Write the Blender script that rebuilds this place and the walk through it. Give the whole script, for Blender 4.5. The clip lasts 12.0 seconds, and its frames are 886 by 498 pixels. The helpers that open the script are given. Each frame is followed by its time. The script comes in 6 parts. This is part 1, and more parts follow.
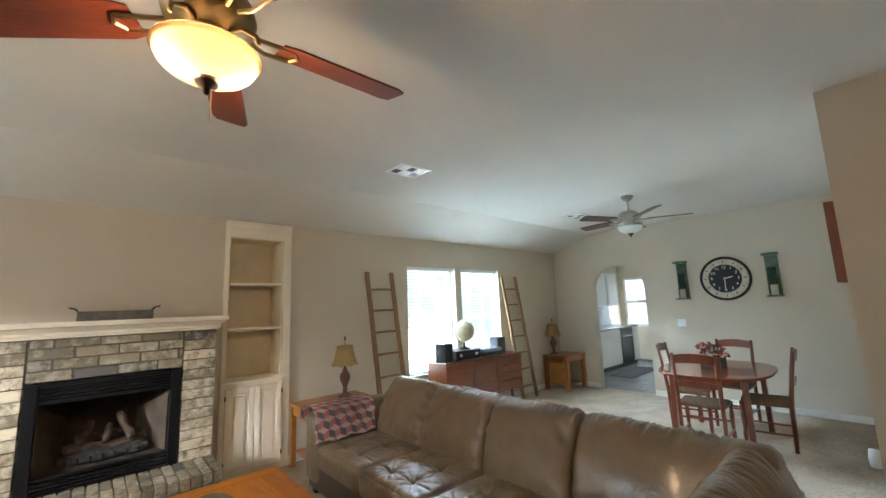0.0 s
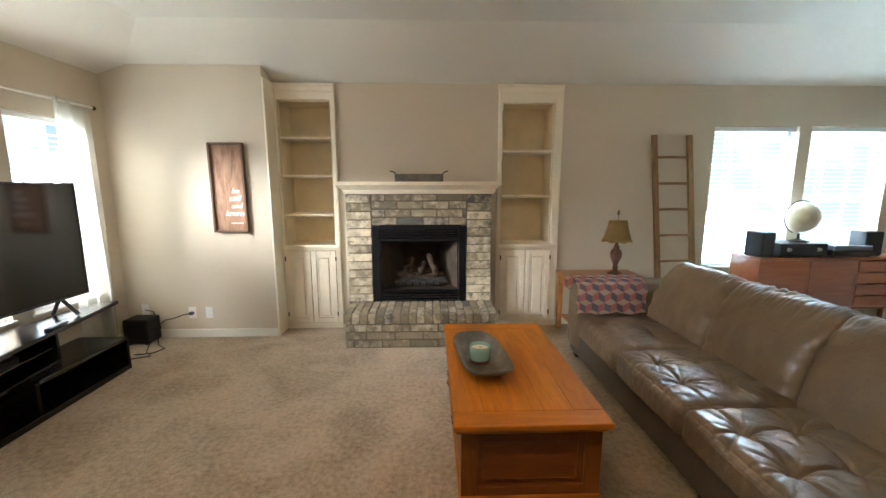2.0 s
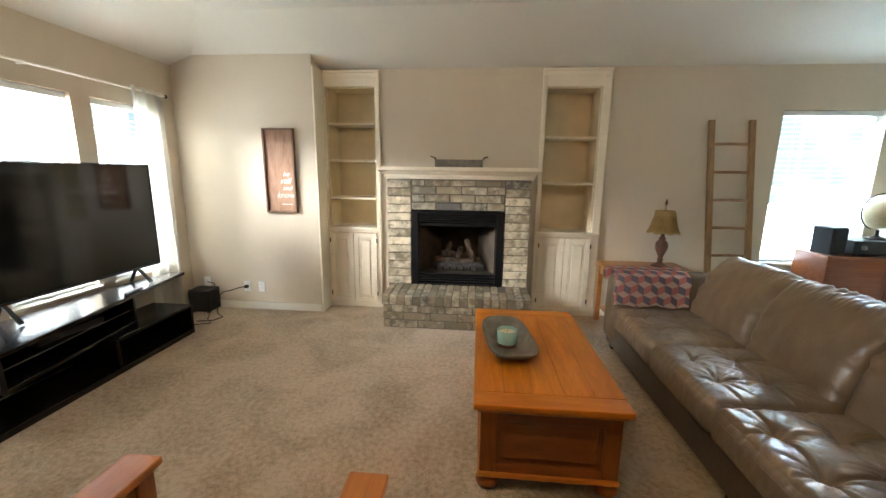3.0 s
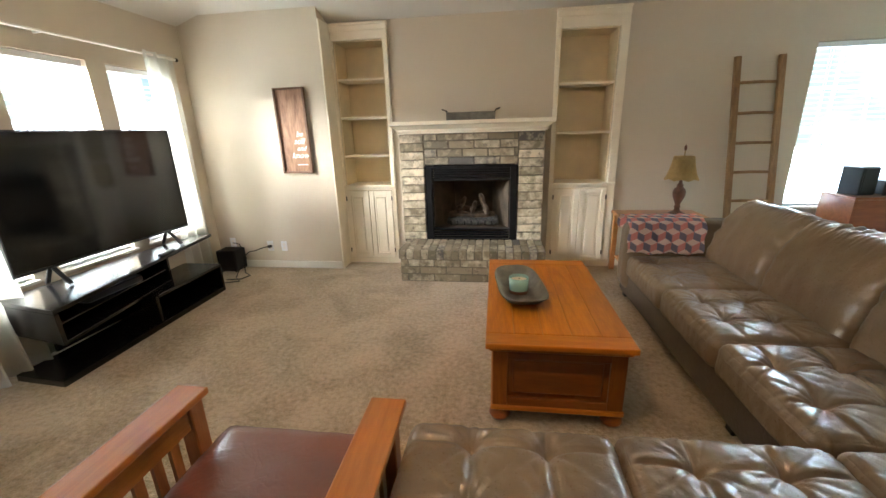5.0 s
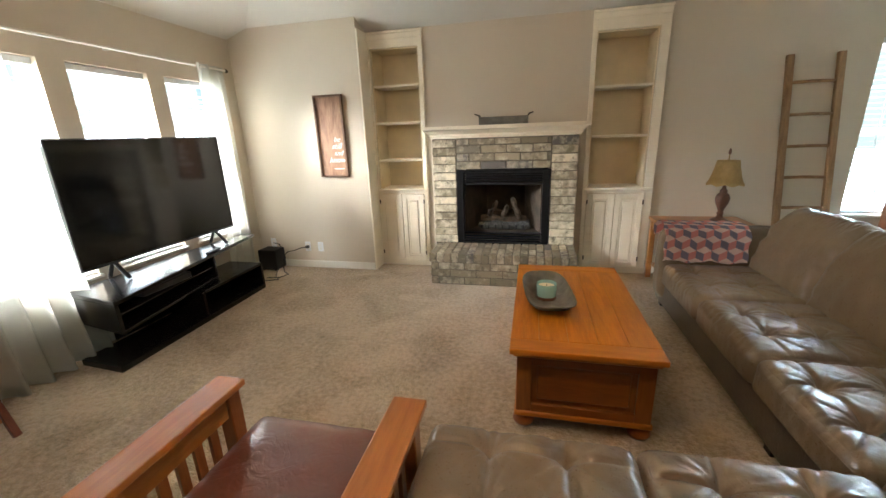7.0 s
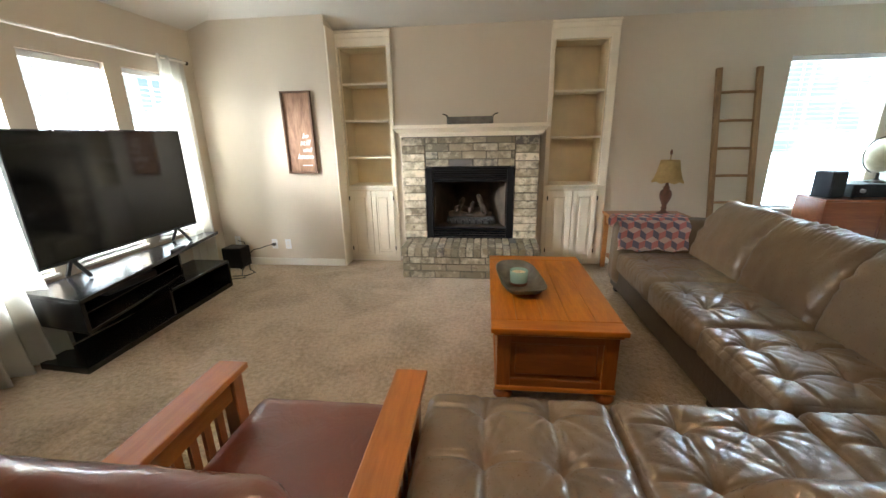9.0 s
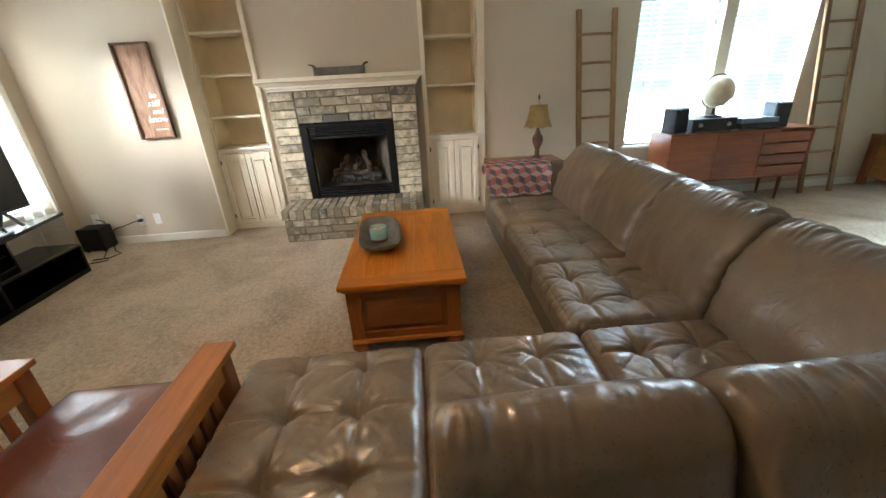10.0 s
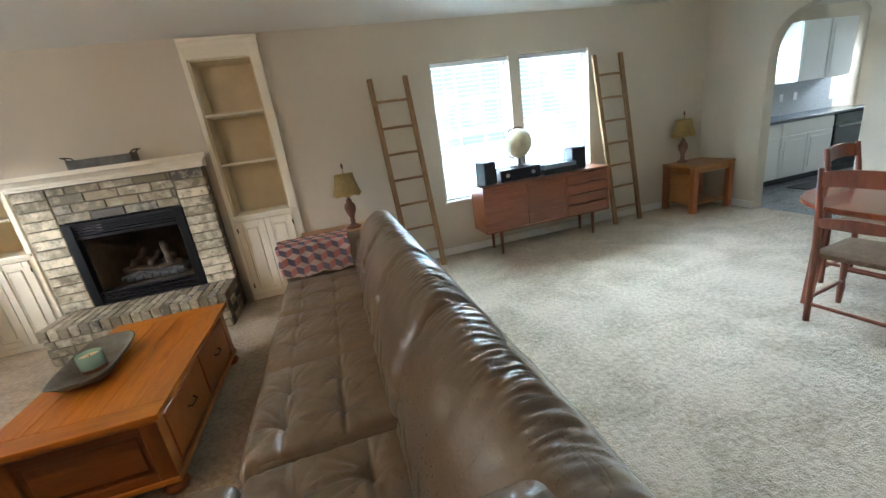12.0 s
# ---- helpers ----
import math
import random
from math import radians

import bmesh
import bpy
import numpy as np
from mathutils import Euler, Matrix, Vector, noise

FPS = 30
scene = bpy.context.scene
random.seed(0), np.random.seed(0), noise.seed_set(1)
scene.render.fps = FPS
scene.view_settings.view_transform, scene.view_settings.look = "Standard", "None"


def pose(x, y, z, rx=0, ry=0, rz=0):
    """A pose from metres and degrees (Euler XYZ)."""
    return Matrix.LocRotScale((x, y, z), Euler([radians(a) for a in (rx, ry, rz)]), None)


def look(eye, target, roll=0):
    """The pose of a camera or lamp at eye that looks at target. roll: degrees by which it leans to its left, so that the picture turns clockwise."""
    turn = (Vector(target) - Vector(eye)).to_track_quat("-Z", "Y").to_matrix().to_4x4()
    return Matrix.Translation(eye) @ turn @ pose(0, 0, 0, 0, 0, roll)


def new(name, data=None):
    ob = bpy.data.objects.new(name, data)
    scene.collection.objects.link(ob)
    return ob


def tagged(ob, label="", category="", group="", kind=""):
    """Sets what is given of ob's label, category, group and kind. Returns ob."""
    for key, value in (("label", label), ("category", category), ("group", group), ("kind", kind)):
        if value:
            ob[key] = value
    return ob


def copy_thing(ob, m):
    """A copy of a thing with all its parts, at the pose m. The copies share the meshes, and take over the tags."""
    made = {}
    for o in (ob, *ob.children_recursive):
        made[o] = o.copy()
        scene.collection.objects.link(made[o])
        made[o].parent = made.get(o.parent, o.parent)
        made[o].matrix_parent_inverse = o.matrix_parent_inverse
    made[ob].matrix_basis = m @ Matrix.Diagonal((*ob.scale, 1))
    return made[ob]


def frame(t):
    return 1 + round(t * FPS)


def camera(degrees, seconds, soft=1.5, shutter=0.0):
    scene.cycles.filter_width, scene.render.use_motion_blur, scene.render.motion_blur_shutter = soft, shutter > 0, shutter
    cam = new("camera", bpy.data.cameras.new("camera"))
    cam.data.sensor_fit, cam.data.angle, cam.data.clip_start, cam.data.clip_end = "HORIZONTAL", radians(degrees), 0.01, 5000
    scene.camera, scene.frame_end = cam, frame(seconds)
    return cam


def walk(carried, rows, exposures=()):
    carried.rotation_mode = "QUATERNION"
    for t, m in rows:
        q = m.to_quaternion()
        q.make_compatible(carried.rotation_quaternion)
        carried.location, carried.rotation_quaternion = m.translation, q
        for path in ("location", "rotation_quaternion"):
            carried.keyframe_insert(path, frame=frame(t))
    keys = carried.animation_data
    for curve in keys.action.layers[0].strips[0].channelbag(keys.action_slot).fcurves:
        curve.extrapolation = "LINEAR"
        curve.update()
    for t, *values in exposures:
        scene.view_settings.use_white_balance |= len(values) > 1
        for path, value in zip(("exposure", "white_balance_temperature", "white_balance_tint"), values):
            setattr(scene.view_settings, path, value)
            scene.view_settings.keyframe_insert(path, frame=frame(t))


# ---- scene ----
cam = camera(97.5, 12.0)
PATH = [
    (0, (0.192, 0.043, 1.572), (1.514, 1.516, 1.859), -2.2),
    (0.5, (0.339, -0.01, 1.544), (1.64, 1.497, 1.732), -1.1),
    (1, (0.436, 0.053, 1.567), (1.44, 1.783, 1.597), -1.7),
    (1.5, (0.432, 0.232, 1.499), (0.945, 2.148, 1.246), -0.2),
    (2, (0.454, 0.297, 1.489), (0.513, 2.272, 1.181), -0.1),
    (2.5, (0.51, 0.283, 1.482), (0.449, 2.252, 1.134), 0.7),
    (3, (0.54, 0.242, 1.484), (0.366, 2.198, 1.107), 0.7),
    (3.2, (0.562, 0.207, 1.481), (0.321, 2.148, 1.065), 0.3),
    (4.8, (0.586, 0.154, 1.458), (0.285, 2.048, 0.889), -1.5),
    (5, (0.585, 0.17, 1.453), (0.321, 2.067, 0.874), -1.7),
    (5.5, (0.59, 0.197, 1.451), (0.392, 2.097, 0.859), -1.8),
    (6, (0.595, 0.197, 1.453), (0.396, 2.097, 0.861), -1.7),
    (6.5, (0.606, 0.181, 1.456), (0.345, 2.076, 0.873), -1.7),
    (7, (0.629, 0.147, 1.473), (0.192, 2.016, 0.911), -2.1),
    (7.2, (0.607, 0.127, 1.466), (0.086, 1.978, 0.915), -2.2),
    (8.8, (0.457, -0.029, 1.461), (0.153, 1.858, 0.872), 0.2),
    (9, (0.509, -0.03, 1.458), (0.293, 1.876, 0.892), -1.1),
    (9.5, (0.812, -0.021, 1.467), (0.833, 1.819, 0.683), -3.9),
    (10, (1.039, -0.028, 1.464), (1.132, 1.803, 0.664), -3.3),
    (10.5, (1.225, 0.072, 1.464), (1.507, 1.931, 0.781), -5.1),
    (11, (1.497, 0.073, 1.466), (2.014, 1.899, 0.835), -6.2),
    (11.5, (1.81, 0.015, 1.464), (2.3, 1.856, 0.857), -4.8),
    (12, (2.198, 0.099, 1.492), (2.664, 1.948, 0.891), -8.1),
]
walk(cam, [(t, look(eye, target, roll)) for t, eye, target, roll in PATH],
     exposures=[(0, 0.85, 5850, 9), (0.6, 0.9, 5850, 9), (1.5, 0.88, 5900, 9), (3, 0.95, 6000, 9), (5, 1.0, 6050, 9), (7.2, 0.95, 5950, 9), (9.5, 0.95, 5850, 9), (11.2, 0.98, 5800, 9), (12, 0.92, 5650, 9)])

# ---- world, sun, large lights ----
world = bpy.data.worlds.new("sky")
scene.world = world
world.use_nodes = True
wn = world.node_tree.nodes
sky = wn.new("ShaderNodeTexSky")
sky.sky_type, sky.sun_disc = "NISHITA", False
sky.sun_elevation, sky.sun_rotation = radians(50), radians(200)
wn["Background"].inputs["Strength"].default_value = 0.12
world.node_tree.links.new(sky.outputs["Color"], wn["Background"].inputs["Color"])


def lamp(name, kind, energy, colour, m, size=(1, 1)):
    data = bpy.data.lights.new(name, kind)
    data.energy, data.color = energy, colour
    if kind == "AREA":
        data.shape, data.size, data.size_y = "RECTANGLE", size[0], size[1]
    if kind == "POINT":
        data.shadow_soft_size = size[0]
    if kind == "SUN":
        data.angle = radians(1)
    ob = new(name, data)
    ob.matrix_world = m
    return ob


DAY = (0.86, 0.96, 1.0)
lamp("sun", "SUN", 2.0, (1.0, 0.95, 0.88), look((0, 0, 20), (-3, 9, 0)))
# sky light that falls through each group of windows
lamp("sky_light_north", "AREA", 2000, (0.66, 0.86, 1.0), look((4.2, 5.8, 3.0), (5.2, 2.6, 0.9)), (3.4, 1.4))
lamp("sky_light_southwest", "AREA", 2700, (1.0, 0.98, 0.93), look((-5.2, 0.9, 3.1), (-1.0, 3.6, 0.4)), (2.4, 1.6))
for y, watts in ((1.99, 4), (2.79, 14), (3.57, 14)):
    lamp("sky_light_west", "AREA", watts, DAY, look((-2.82, y, 1.32), (0.0, y + 0.35, 0.60)), (0.60, 1.42))
lamp("sky_light_kitchen", "AREA", 300, DAY, look((12.0, 3.3, 2.9), (9.0, 3.2, 0.6)), (2.6, 1.6))
# daylight thrown up from the bright ground outside
lamp("ground_light_north", "AREA", 420, (0.70, 0.88, 1.0), look((4.4, 7.0, -0.1), (4.0, 2.4, 2.4)), (5.0, 2.6))
lamp("ground_light_west", "AREA", 60, DAY, look((-5.2, 2.9, -0.1), (-0.8, 2.6, 2.4)), (5.0, 2.6))
# the two bulbs in the lit bowl of the near ceiling fan
for dx in (-0.075, 0.075):
    lamp("fan_bulb", "POINT", 12, (1.0, 0.68, 0.39), pose(0.39 + dx, 1.25, 2.27), (0.022,))

# ---- materials ----


def material(name, base, rough=0.6, metal=0.0, vary=0.12, scale=6.0, bump=0.0, bump_scale=120.0, spec=0.5, emit=0.0, rand=0.0):
    """A surface with variation at two scales and fine relief."""
    m = bpy.data.materials.new(name)
    m.use_nodes = True
    nt = m.node_tree
    n, lk = nt.nodes, nt.links
    b = n["Principled BSDF"]
    b.inputs["Metallic"].default_value = metal
    b.inputs["Specular IOR Level"].default_value = spec
    tc = n.new("ShaderNodeTexCoord")
    big, fine = n.new("ShaderNodeTexNoise"), n.new("ShaderNodeTexNoise")
    big.inputs["Scale"].default_value, big.inputs["Detail"].default_value = scale, 4
    fine.inputs["Scale"].default_value, fine.inputs["Detail"].default_value = bump_scale, 3
    lk.new(tc.outputs["Object"], big.inputs["Vector"])
    lk.new(tc.outputs["Object"], fine.inputs["Vector"])
    ramp = n.new("ShaderNodeMapRange")
    ramp.inputs["To Min"].default_value, ramp.inputs["To Max"].default_value = 1 - vary, 1 + vary
    ramp.inputs["From Min"].default_value, ramp.inputs["From Max"].default_value = 0.25, 0.75
    lk.new(big.outputs["Fac"], ramp.inputs["Value"])
    mul = n.new("ShaderNodeVectorMath")
    mul.operation = "SCALE"
    mul.inputs[0].default_value = base
    lk.new(ramp.outputs["Result"], mul.inputs["Scale"])
    out = mul.outputs["Vector"]
    if rand:
        info, rr = n.new("ShaderNodeObjectInfo"), n.new("ShaderNodeMapRange")
        rr.inputs["To Min"].default_value, rr.inputs["To Max"].default_value = 1 - rand, 1 + rand
        lk.new(info.outputs["Random"], rr.inputs["Value"])
        m2 = n.new("ShaderNodeVectorMath")
        m2.operation = "SCALE"
        lk.new(out, m2.inputs[0])
        lk.new(rr.outputs["Result"], m2.inputs["Scale"])
        out = m2.outputs["Vector"]
    lk.new(out, b.inputs["Base Color"])
    rg = n.new("ShaderNodeMapRange")
    rg.inputs["To Min"].default_value, rg.inputs["To Max"].default_value = max(0.02, rough - 0.08), min(1, rough + 0.08)
    lk.new(fine.outputs["Fac"], rg.inputs["Value"])
    lk.new(rg.outputs["Result"], b.inputs["Roughness"])
    if bump:
        bp = n.new("ShaderNodeBump")
        bp.inputs["Strength"].default_value, bp.inputs["Distance"].default_value = bump, 0.004
        lk.new(fine.outputs["Fac"], bp.inputs["Height"])
        lk.new(bp.outputs["Normal"], b.inputs["Normal"])
    if emit:
        b.inputs["Emission Strength"].default_value = emit
        b.inputs["Emission Color"].default_value = (*base, 1)
    return m


def wood(name, dark, light, rough=0.35, along="Y", grain=9.0, coat=0.0, rand=0.1):
    """Wood with grain that runs along one axis of the piece."""
    m = bpy.data.materials.new(name)
    m.use_nodes = True
    n, lk = m.node_tree.nodes, m.node_tree.links
    b = n["Principled BSDF"]
    tc, mp = n.new("ShaderNodeTexCoord"), n.new("ShaderNodeMapping")
    mp.inputs["Scale"].default_value = [1.0 if along == a else grain for a in "XYZ"]
    info, off = n.new("ShaderNodeObjectInfo"), n.new("ShaderNodeVectorMath")
    off.operation = "SCALE"
    off.inputs[0].default_value = (13.0, 7.0, 5.0)
    lk.new(info.outputs["Random"], off.inputs["Scale"])
    lk.new(off.outputs["Vector"], mp.inputs["Location"])
    lk.new(tc.outputs["Object"], mp.inputs["Vector"])
    a, c = n.new("ShaderNodeTexNoise"), n.new("ShaderNodeTexNoise")
    a.inputs["Scale"].default_value, a.inputs["Detail"].default_value, a.inputs["Distortion"].default_value = 2.2, 6, 1.2
    c.inputs["Scale"].default_value, c.inputs["Detail"].default_value = 14, 3
    lk.new(mp.outputs["Vector"], a.inputs["Vector"])
    lk.new(mp.outputs["Vector"], c.inputs["Vector"])
    mix = n.new("ShaderNodeMath")
    mix.operation = "MULTIPLY_ADD"
    mix.inputs[1].default_value = 0.35
    lk.new(c.outputs["Fac"], mix.inputs[0])
    sc = n.new("ShaderNodeMath")
    sc.operation = "MULTIPLY"
    sc.inputs[1].default_value = 0.75
    lk.new(a.outputs["Fac"], sc.inputs[0])
    lk.new(sc.outputs["Value"], mix.inputs[2])
    ramp = n.new("ShaderNodeValToRGB")
    ramp.color_ramp.elements[0].position, ramp.color_ramp.elements[0].color = 0.34, (*dark, 1)
    ramp.color_ramp.elements[1].position, ramp.color_ramp.elements[1].color = 0.68, (*light, 1)
    lk.new(mix.outputs["Value"], ramp.inputs["Fac"])
    rr = n.new("ShaderNodeMapRange")
    rr.inputs["To Min"].default_value, rr.inputs["To Max"].default_value = 1 - rand, 1 + rand
    lk.new(info.outputs["Random"], rr.inputs["Value"])
    mul = n.new("ShaderNodeVectorMath")
    mul.operation = "SCALE"
    lk.new(ramp.outputs["Color"], mul.inputs[0])
    lk.new(rr.outputs["Result"], mul.inputs["Scale"])
    lk.new(mul.outputs["Vector"], b.inputs["Base Color"])
    b.inputs["Roughness"].default_value = rough
    b.inputs["Coat Weight"].default_value = coat
    bp = n.new("ShaderNodeBump")
    bp.inputs["Strength"].default_value, bp.inputs["Distance"].default_value = 0.12, 0.002
    lk.new(mix.outputs["Value"], bp.inputs["Height"])
    lk.new(bp.outputs["Normal"], b.inputs["Normal"])
    return m


def leather(name, base, rough=0.33):
    """Worn hide: fine pores, soft creases, patches of wear."""
    m = material(name, base, rough, vary=0.16, scale=5, bump=0.0)
    n, lk = m.node_tree.nodes, m.node_tree.links
    b = n["Principled BSDF"]
    tc = n.new("ShaderNodeTexCoord")
    v, w = n.new("ShaderNodeTexVoronoi"), n.new("ShaderNodeTexNoise")
    v.inputs["Scale"].default_value = 170
    w.inputs["Scale"].default_value, w.inputs["Detail"].default_value, w.inputs["Distortion"].default_value = 7, 5, 2.5
    lk.new(tc.outputs["Object"], v.inputs["Vector"])
    lk.new(tc.outputs["Object"], w.inputs["Vector"])
    b1, b2 = n.new("ShaderNodeBump"), n.new("ShaderNodeBump")
    b1.inputs["Strength"].default_value, b1.inputs["Distance"].default_value = 0.05, 0.0005
    b2.inputs["Strength"].default_value, b2.inputs["Distance"].default_value = 0.11, 0.02
    b.inputs["Coat Weight"].default_value, b.inputs["Coat Roughness"].default_value = 1.0, 0.13
    lk.new(v.outputs["Distance"], b1.inputs["Height"])
    lk.new(w.outputs["Fac"], b2.inputs["Height"])
    lk.new(b1.outputs["Normal"], b2.inputs["Normal"])
    # thin creases where the hide has folded
    cr, ab, rg = n.new("ShaderNodeTexNoise"), n.new("ShaderNodeMath"), n.new("ShaderNodeMapRange")
    cr.inputs["Scale"].default_value, cr.inputs["Detail"].default_value, cr.inputs["Distortion"].default_value = 9, 3, 1.2
    lk.new(tc.outputs["Object"], cr.inputs["Vector"])
    ab.operation = "PINGPONG"
    ab.inputs[1].default_value = 0.5
    lk.new(cr.outputs["Fac"], ab.inputs[0])
    rg.inputs["From Min"].default_value, rg.inputs["From Max"].default_value = 0.42, 0.5
    rg.inputs["To Min"].default_value, rg.inputs["To Max"].default_value = 1.0, 0.0
    rg.interpolation_type = "SMOOTHSTEP"
    lk.new(ab.outputs["Value"], rg.inputs["Value"])
    b3 = n.new("ShaderNodeBump")
    b3.inputs["Strength"].default_value, b3.inputs["Distance"].default_value = 0.16, 0.0025
    lk.new(rg.outputs["Result"], b3.inputs["Height"])
    lk.new(b2.outputs["Normal"], b3.inputs["Normal"])
    lk.new(b3.outputs["Normal"], b.inputs["Normal"])
    lk.new(b3.outputs["Normal"], b.inputs["Coat Normal"])
    return m


def brick_material(name, wash0=0.54, wash1=0.82):
    """Limewashed brick: cream wash over tan and grey, a few dark ones."""
    m = bpy.data.materials.new(name)
    m.use_nodes = True
    n, lk = m.node_tree.nodes, m.node_tree.links
    b = n["Principled BSDF"]
    tc, info = n.new("ShaderNodeTexCoord"), n.new("ShaderNodeObjectInfo")
    off = n.new("ShaderNodeVectorMath")
    off.operation = "MULTIPLY_ADD"
    off.inputs[1].default_value = (9, 9, 9)
    comb = n.new("ShaderNodeCombineXYZ")
    for k in ("X", "Y", "Z"):
        lk.new(info.outputs["Random"], comb.inputs[k])
    lk.new(comb.outputs["Vector"], off.inputs[0])
    lk.new(tc.outputs["Object"], off.inputs[2])
    a, c = n.new("ShaderNodeTexNoise"), n.new("ShaderNodeTexNoise")
    a.inputs["Scale"].default_value, a.inputs["Detail"].default_value, a.inputs["Roughness"].default_value = 11, 6, 0.65
    c.inputs["Scale"].default_value, c.inputs["Detail"].default_value = 60, 4
    lk.new(off.outputs["Vector"], a.inputs["Vector"])
    lk.new(off.outputs["Vector"], c.inputs["Vector"])
    under = n.new("ShaderNodeValToRGB")
    cr = under.color_ramp
    cr.interpolation = "CONSTANT"
    cr.elements[0].position, cr.elements[0].color = 0.0, (0.20, 0.165, 0.107, 1)
    cr.elements[1].position, cr.elements[1].color = 0.35, (0.255, 0.212, 0.14, 1)
    for p, col in ((0.6, (0.17, 0.145, 0.10, 1)), (0.8, (0.30, 0.248, 0.162, 1)), (0.91, (0.105, 0.096, 0.083, 1))):
        cr.elements.new(p).color = col
    lk.new(info.outputs["Random"], under.inputs["Fac"])
    shift = n.new("ShaderNodeMath")
    shift.operation = "MULTIPLY_ADD"
    fr = n.new("ShaderNodeMath")
    fr.operation = "FRACT"
    m7 = n.new("ShaderNodeMath")
    m7.operation = "MULTIPLY"
    m7.inputs[1].default_value = 7.31
    lk.new(info.outputs["Random"], m7.inputs[0])
    lk.new(m7.outputs["Value"], fr.inputs[0])
    lk.new(fr.outputs["Value"], shift.inputs[0])
    shift.inputs[1].default_value = 0.26
    lk.new(a.outputs["Fac"], shift.inputs[2])
    wash = n.new("ShaderNodeMapRange")
    wash.inputs["From Min"].default_value, wash.inputs["From Max"].default_value = wash0, wash1
    lk.new(shift.outputs["Value"], wash.inputs["Value"])
    mix = n.new("ShaderNodeMix")
    mix.data_type = "RGBA"
    mix.inputs["B"].default_value = (0.67, 0.58, 0.42, 1)
    lk.new(wash.outputs["Result"], mix.inputs["Factor"])
    lk.new(under.outputs["Color"], mix.inputs["A"])
    # dark smudges where the wash has worn off
    sm, sr, smix = n.new("ShaderNodeTexNoise"), n.new("ShaderNodeMapRange"), n.new("ShaderNodeMix")
    sm.inputs["Scale"].default_value, sm.inputs["Detail"].default_value, sm.inputs["Roughness"].default_value = 17, 7, 0.7
    lk.new(off.outputs["Vector"], sm.inputs["Vector"])
    sr.inputs["From Min"].default_value, sr.inputs["From Max"].default_value, sr.inputs["To Max"].default_value = 0.55, 0.66, 0.75
    lk.new(sm.outputs["Fac"], sr.inputs["Value"])
    smix.data_type = "RGBA"
    smix.inputs["B"].default_value = (0.085, 0.072, 0.054, 1)
    lk.new(sr.outputs["Result"], smix.inputs["Factor"])
    lk.new(mix.outputs["Result"], smix.inputs["A"])
    lk.new(smix.outputs["Result"], b.inputs["Base Color"])
    b.inputs["Roughness"].default_value = 0.9
    bp = n.new("ShaderNodeBump")
    bp.inputs["Strength"].default_value, bp.inputs["Distance"].default_value = 0.6, 0.004
    lk.new(c.outputs["Fac"], bp.inputs["Height"])
    lk.new(bp.outputs["Normal"], b.inputs["Normal"])
    return m


def carpet_material():
    """Cut-pile carpet: tufts, and swaths where the pile lies differently."""
    m = bpy.data.materials.new("beige_carpet")
    m.use_nodes = True
    n, lk = m.node_tree.nodes, m.node_tree.links
    b = n["Principled BSDF"]
    tc = n.new("ShaderNodeTexCoord")
    swath, tuft, mott = n.new("ShaderNodeTexNoise"), n.new("ShaderNodeTexNoise"), n.new("ShaderNodeTexNoise")
    swath.inputs["Scale"].default_value, swath.inputs["Detail"].default_value, swath.inputs["Distortion"].default_value = 2.2, 5, 1.0
    mott.inputs["Scale"].default_value, mott.inputs["Detail"].default_value = 34, 5
    tuft.inputs["Scale"].default_value, tuft.inputs["Detail"].default_value = 120, 2
    for t in (swath, tuft, mott):
        lk.new(tc.outputs["Object"], t.inputs["Vector"])
    s1 = n.new("ShaderNodeMath")
    s1.operation = "MULTIPLY_ADD"
    s1.inputs[1].default_value = 1.1
    lk.new(mott.outputs["Fac"], s1.inputs[0])
    lk.new(swath.outputs["Fac"], s1.inputs[2])
    s2 = n.new("ShaderNodeMath")
    s2.operation = "MULTIPLY_ADD"
    s2.inputs[1].default_value = 0.75
    lk.new(tuft.outputs["Fac"], s2.inputs[0])
    lk.new(s1.outputs["Value"], s2.inputs[2])
    ramp = n.new("ShaderNodeValToRGB")
    ramp.color_ramp.elements[0].position, ramp.color_ramp.elements[0].color = 0.66, (0.26, 0.193, 0.117, 1)
    ramp.color_ramp.elements[1].position, ramp.color_ramp.elements[1].color = 1.0, (0.515, 0.40, 0.28, 1)
    lk.new(s2.outputs["Value"], ramp.inputs["Fac"])
    div = n.new("ShaderNodeMath")
    div.operation = "MULTIPLY"
    div.inputs[1].default_value = 0.62
    lk.new(s2.outputs["Value"], div.inputs[0])
    lk.new(div.outputs["Value"], ramp.inputs["Fac"])
    lk.new(ramp.outputs["Color"], b.inputs["Base Color"])
    b.inputs["Roughness"].default_value = 1.0
    b.inputs["Specular IOR Level"].default_value = 0.1
    b.inputs["Sheen Weight"].default_value = 0.25
    bp = n.new("ShaderNodeBump")
    bp.inputs["Strength"].default_value, bp.inputs["Distance"].default_value = 0.9, 0.012
    lk.new(s2.outputs["Value"], bp.inputs["Height"])
    lk.new(bp.outputs["Normal"], b.inputs["Normal"])
    return m


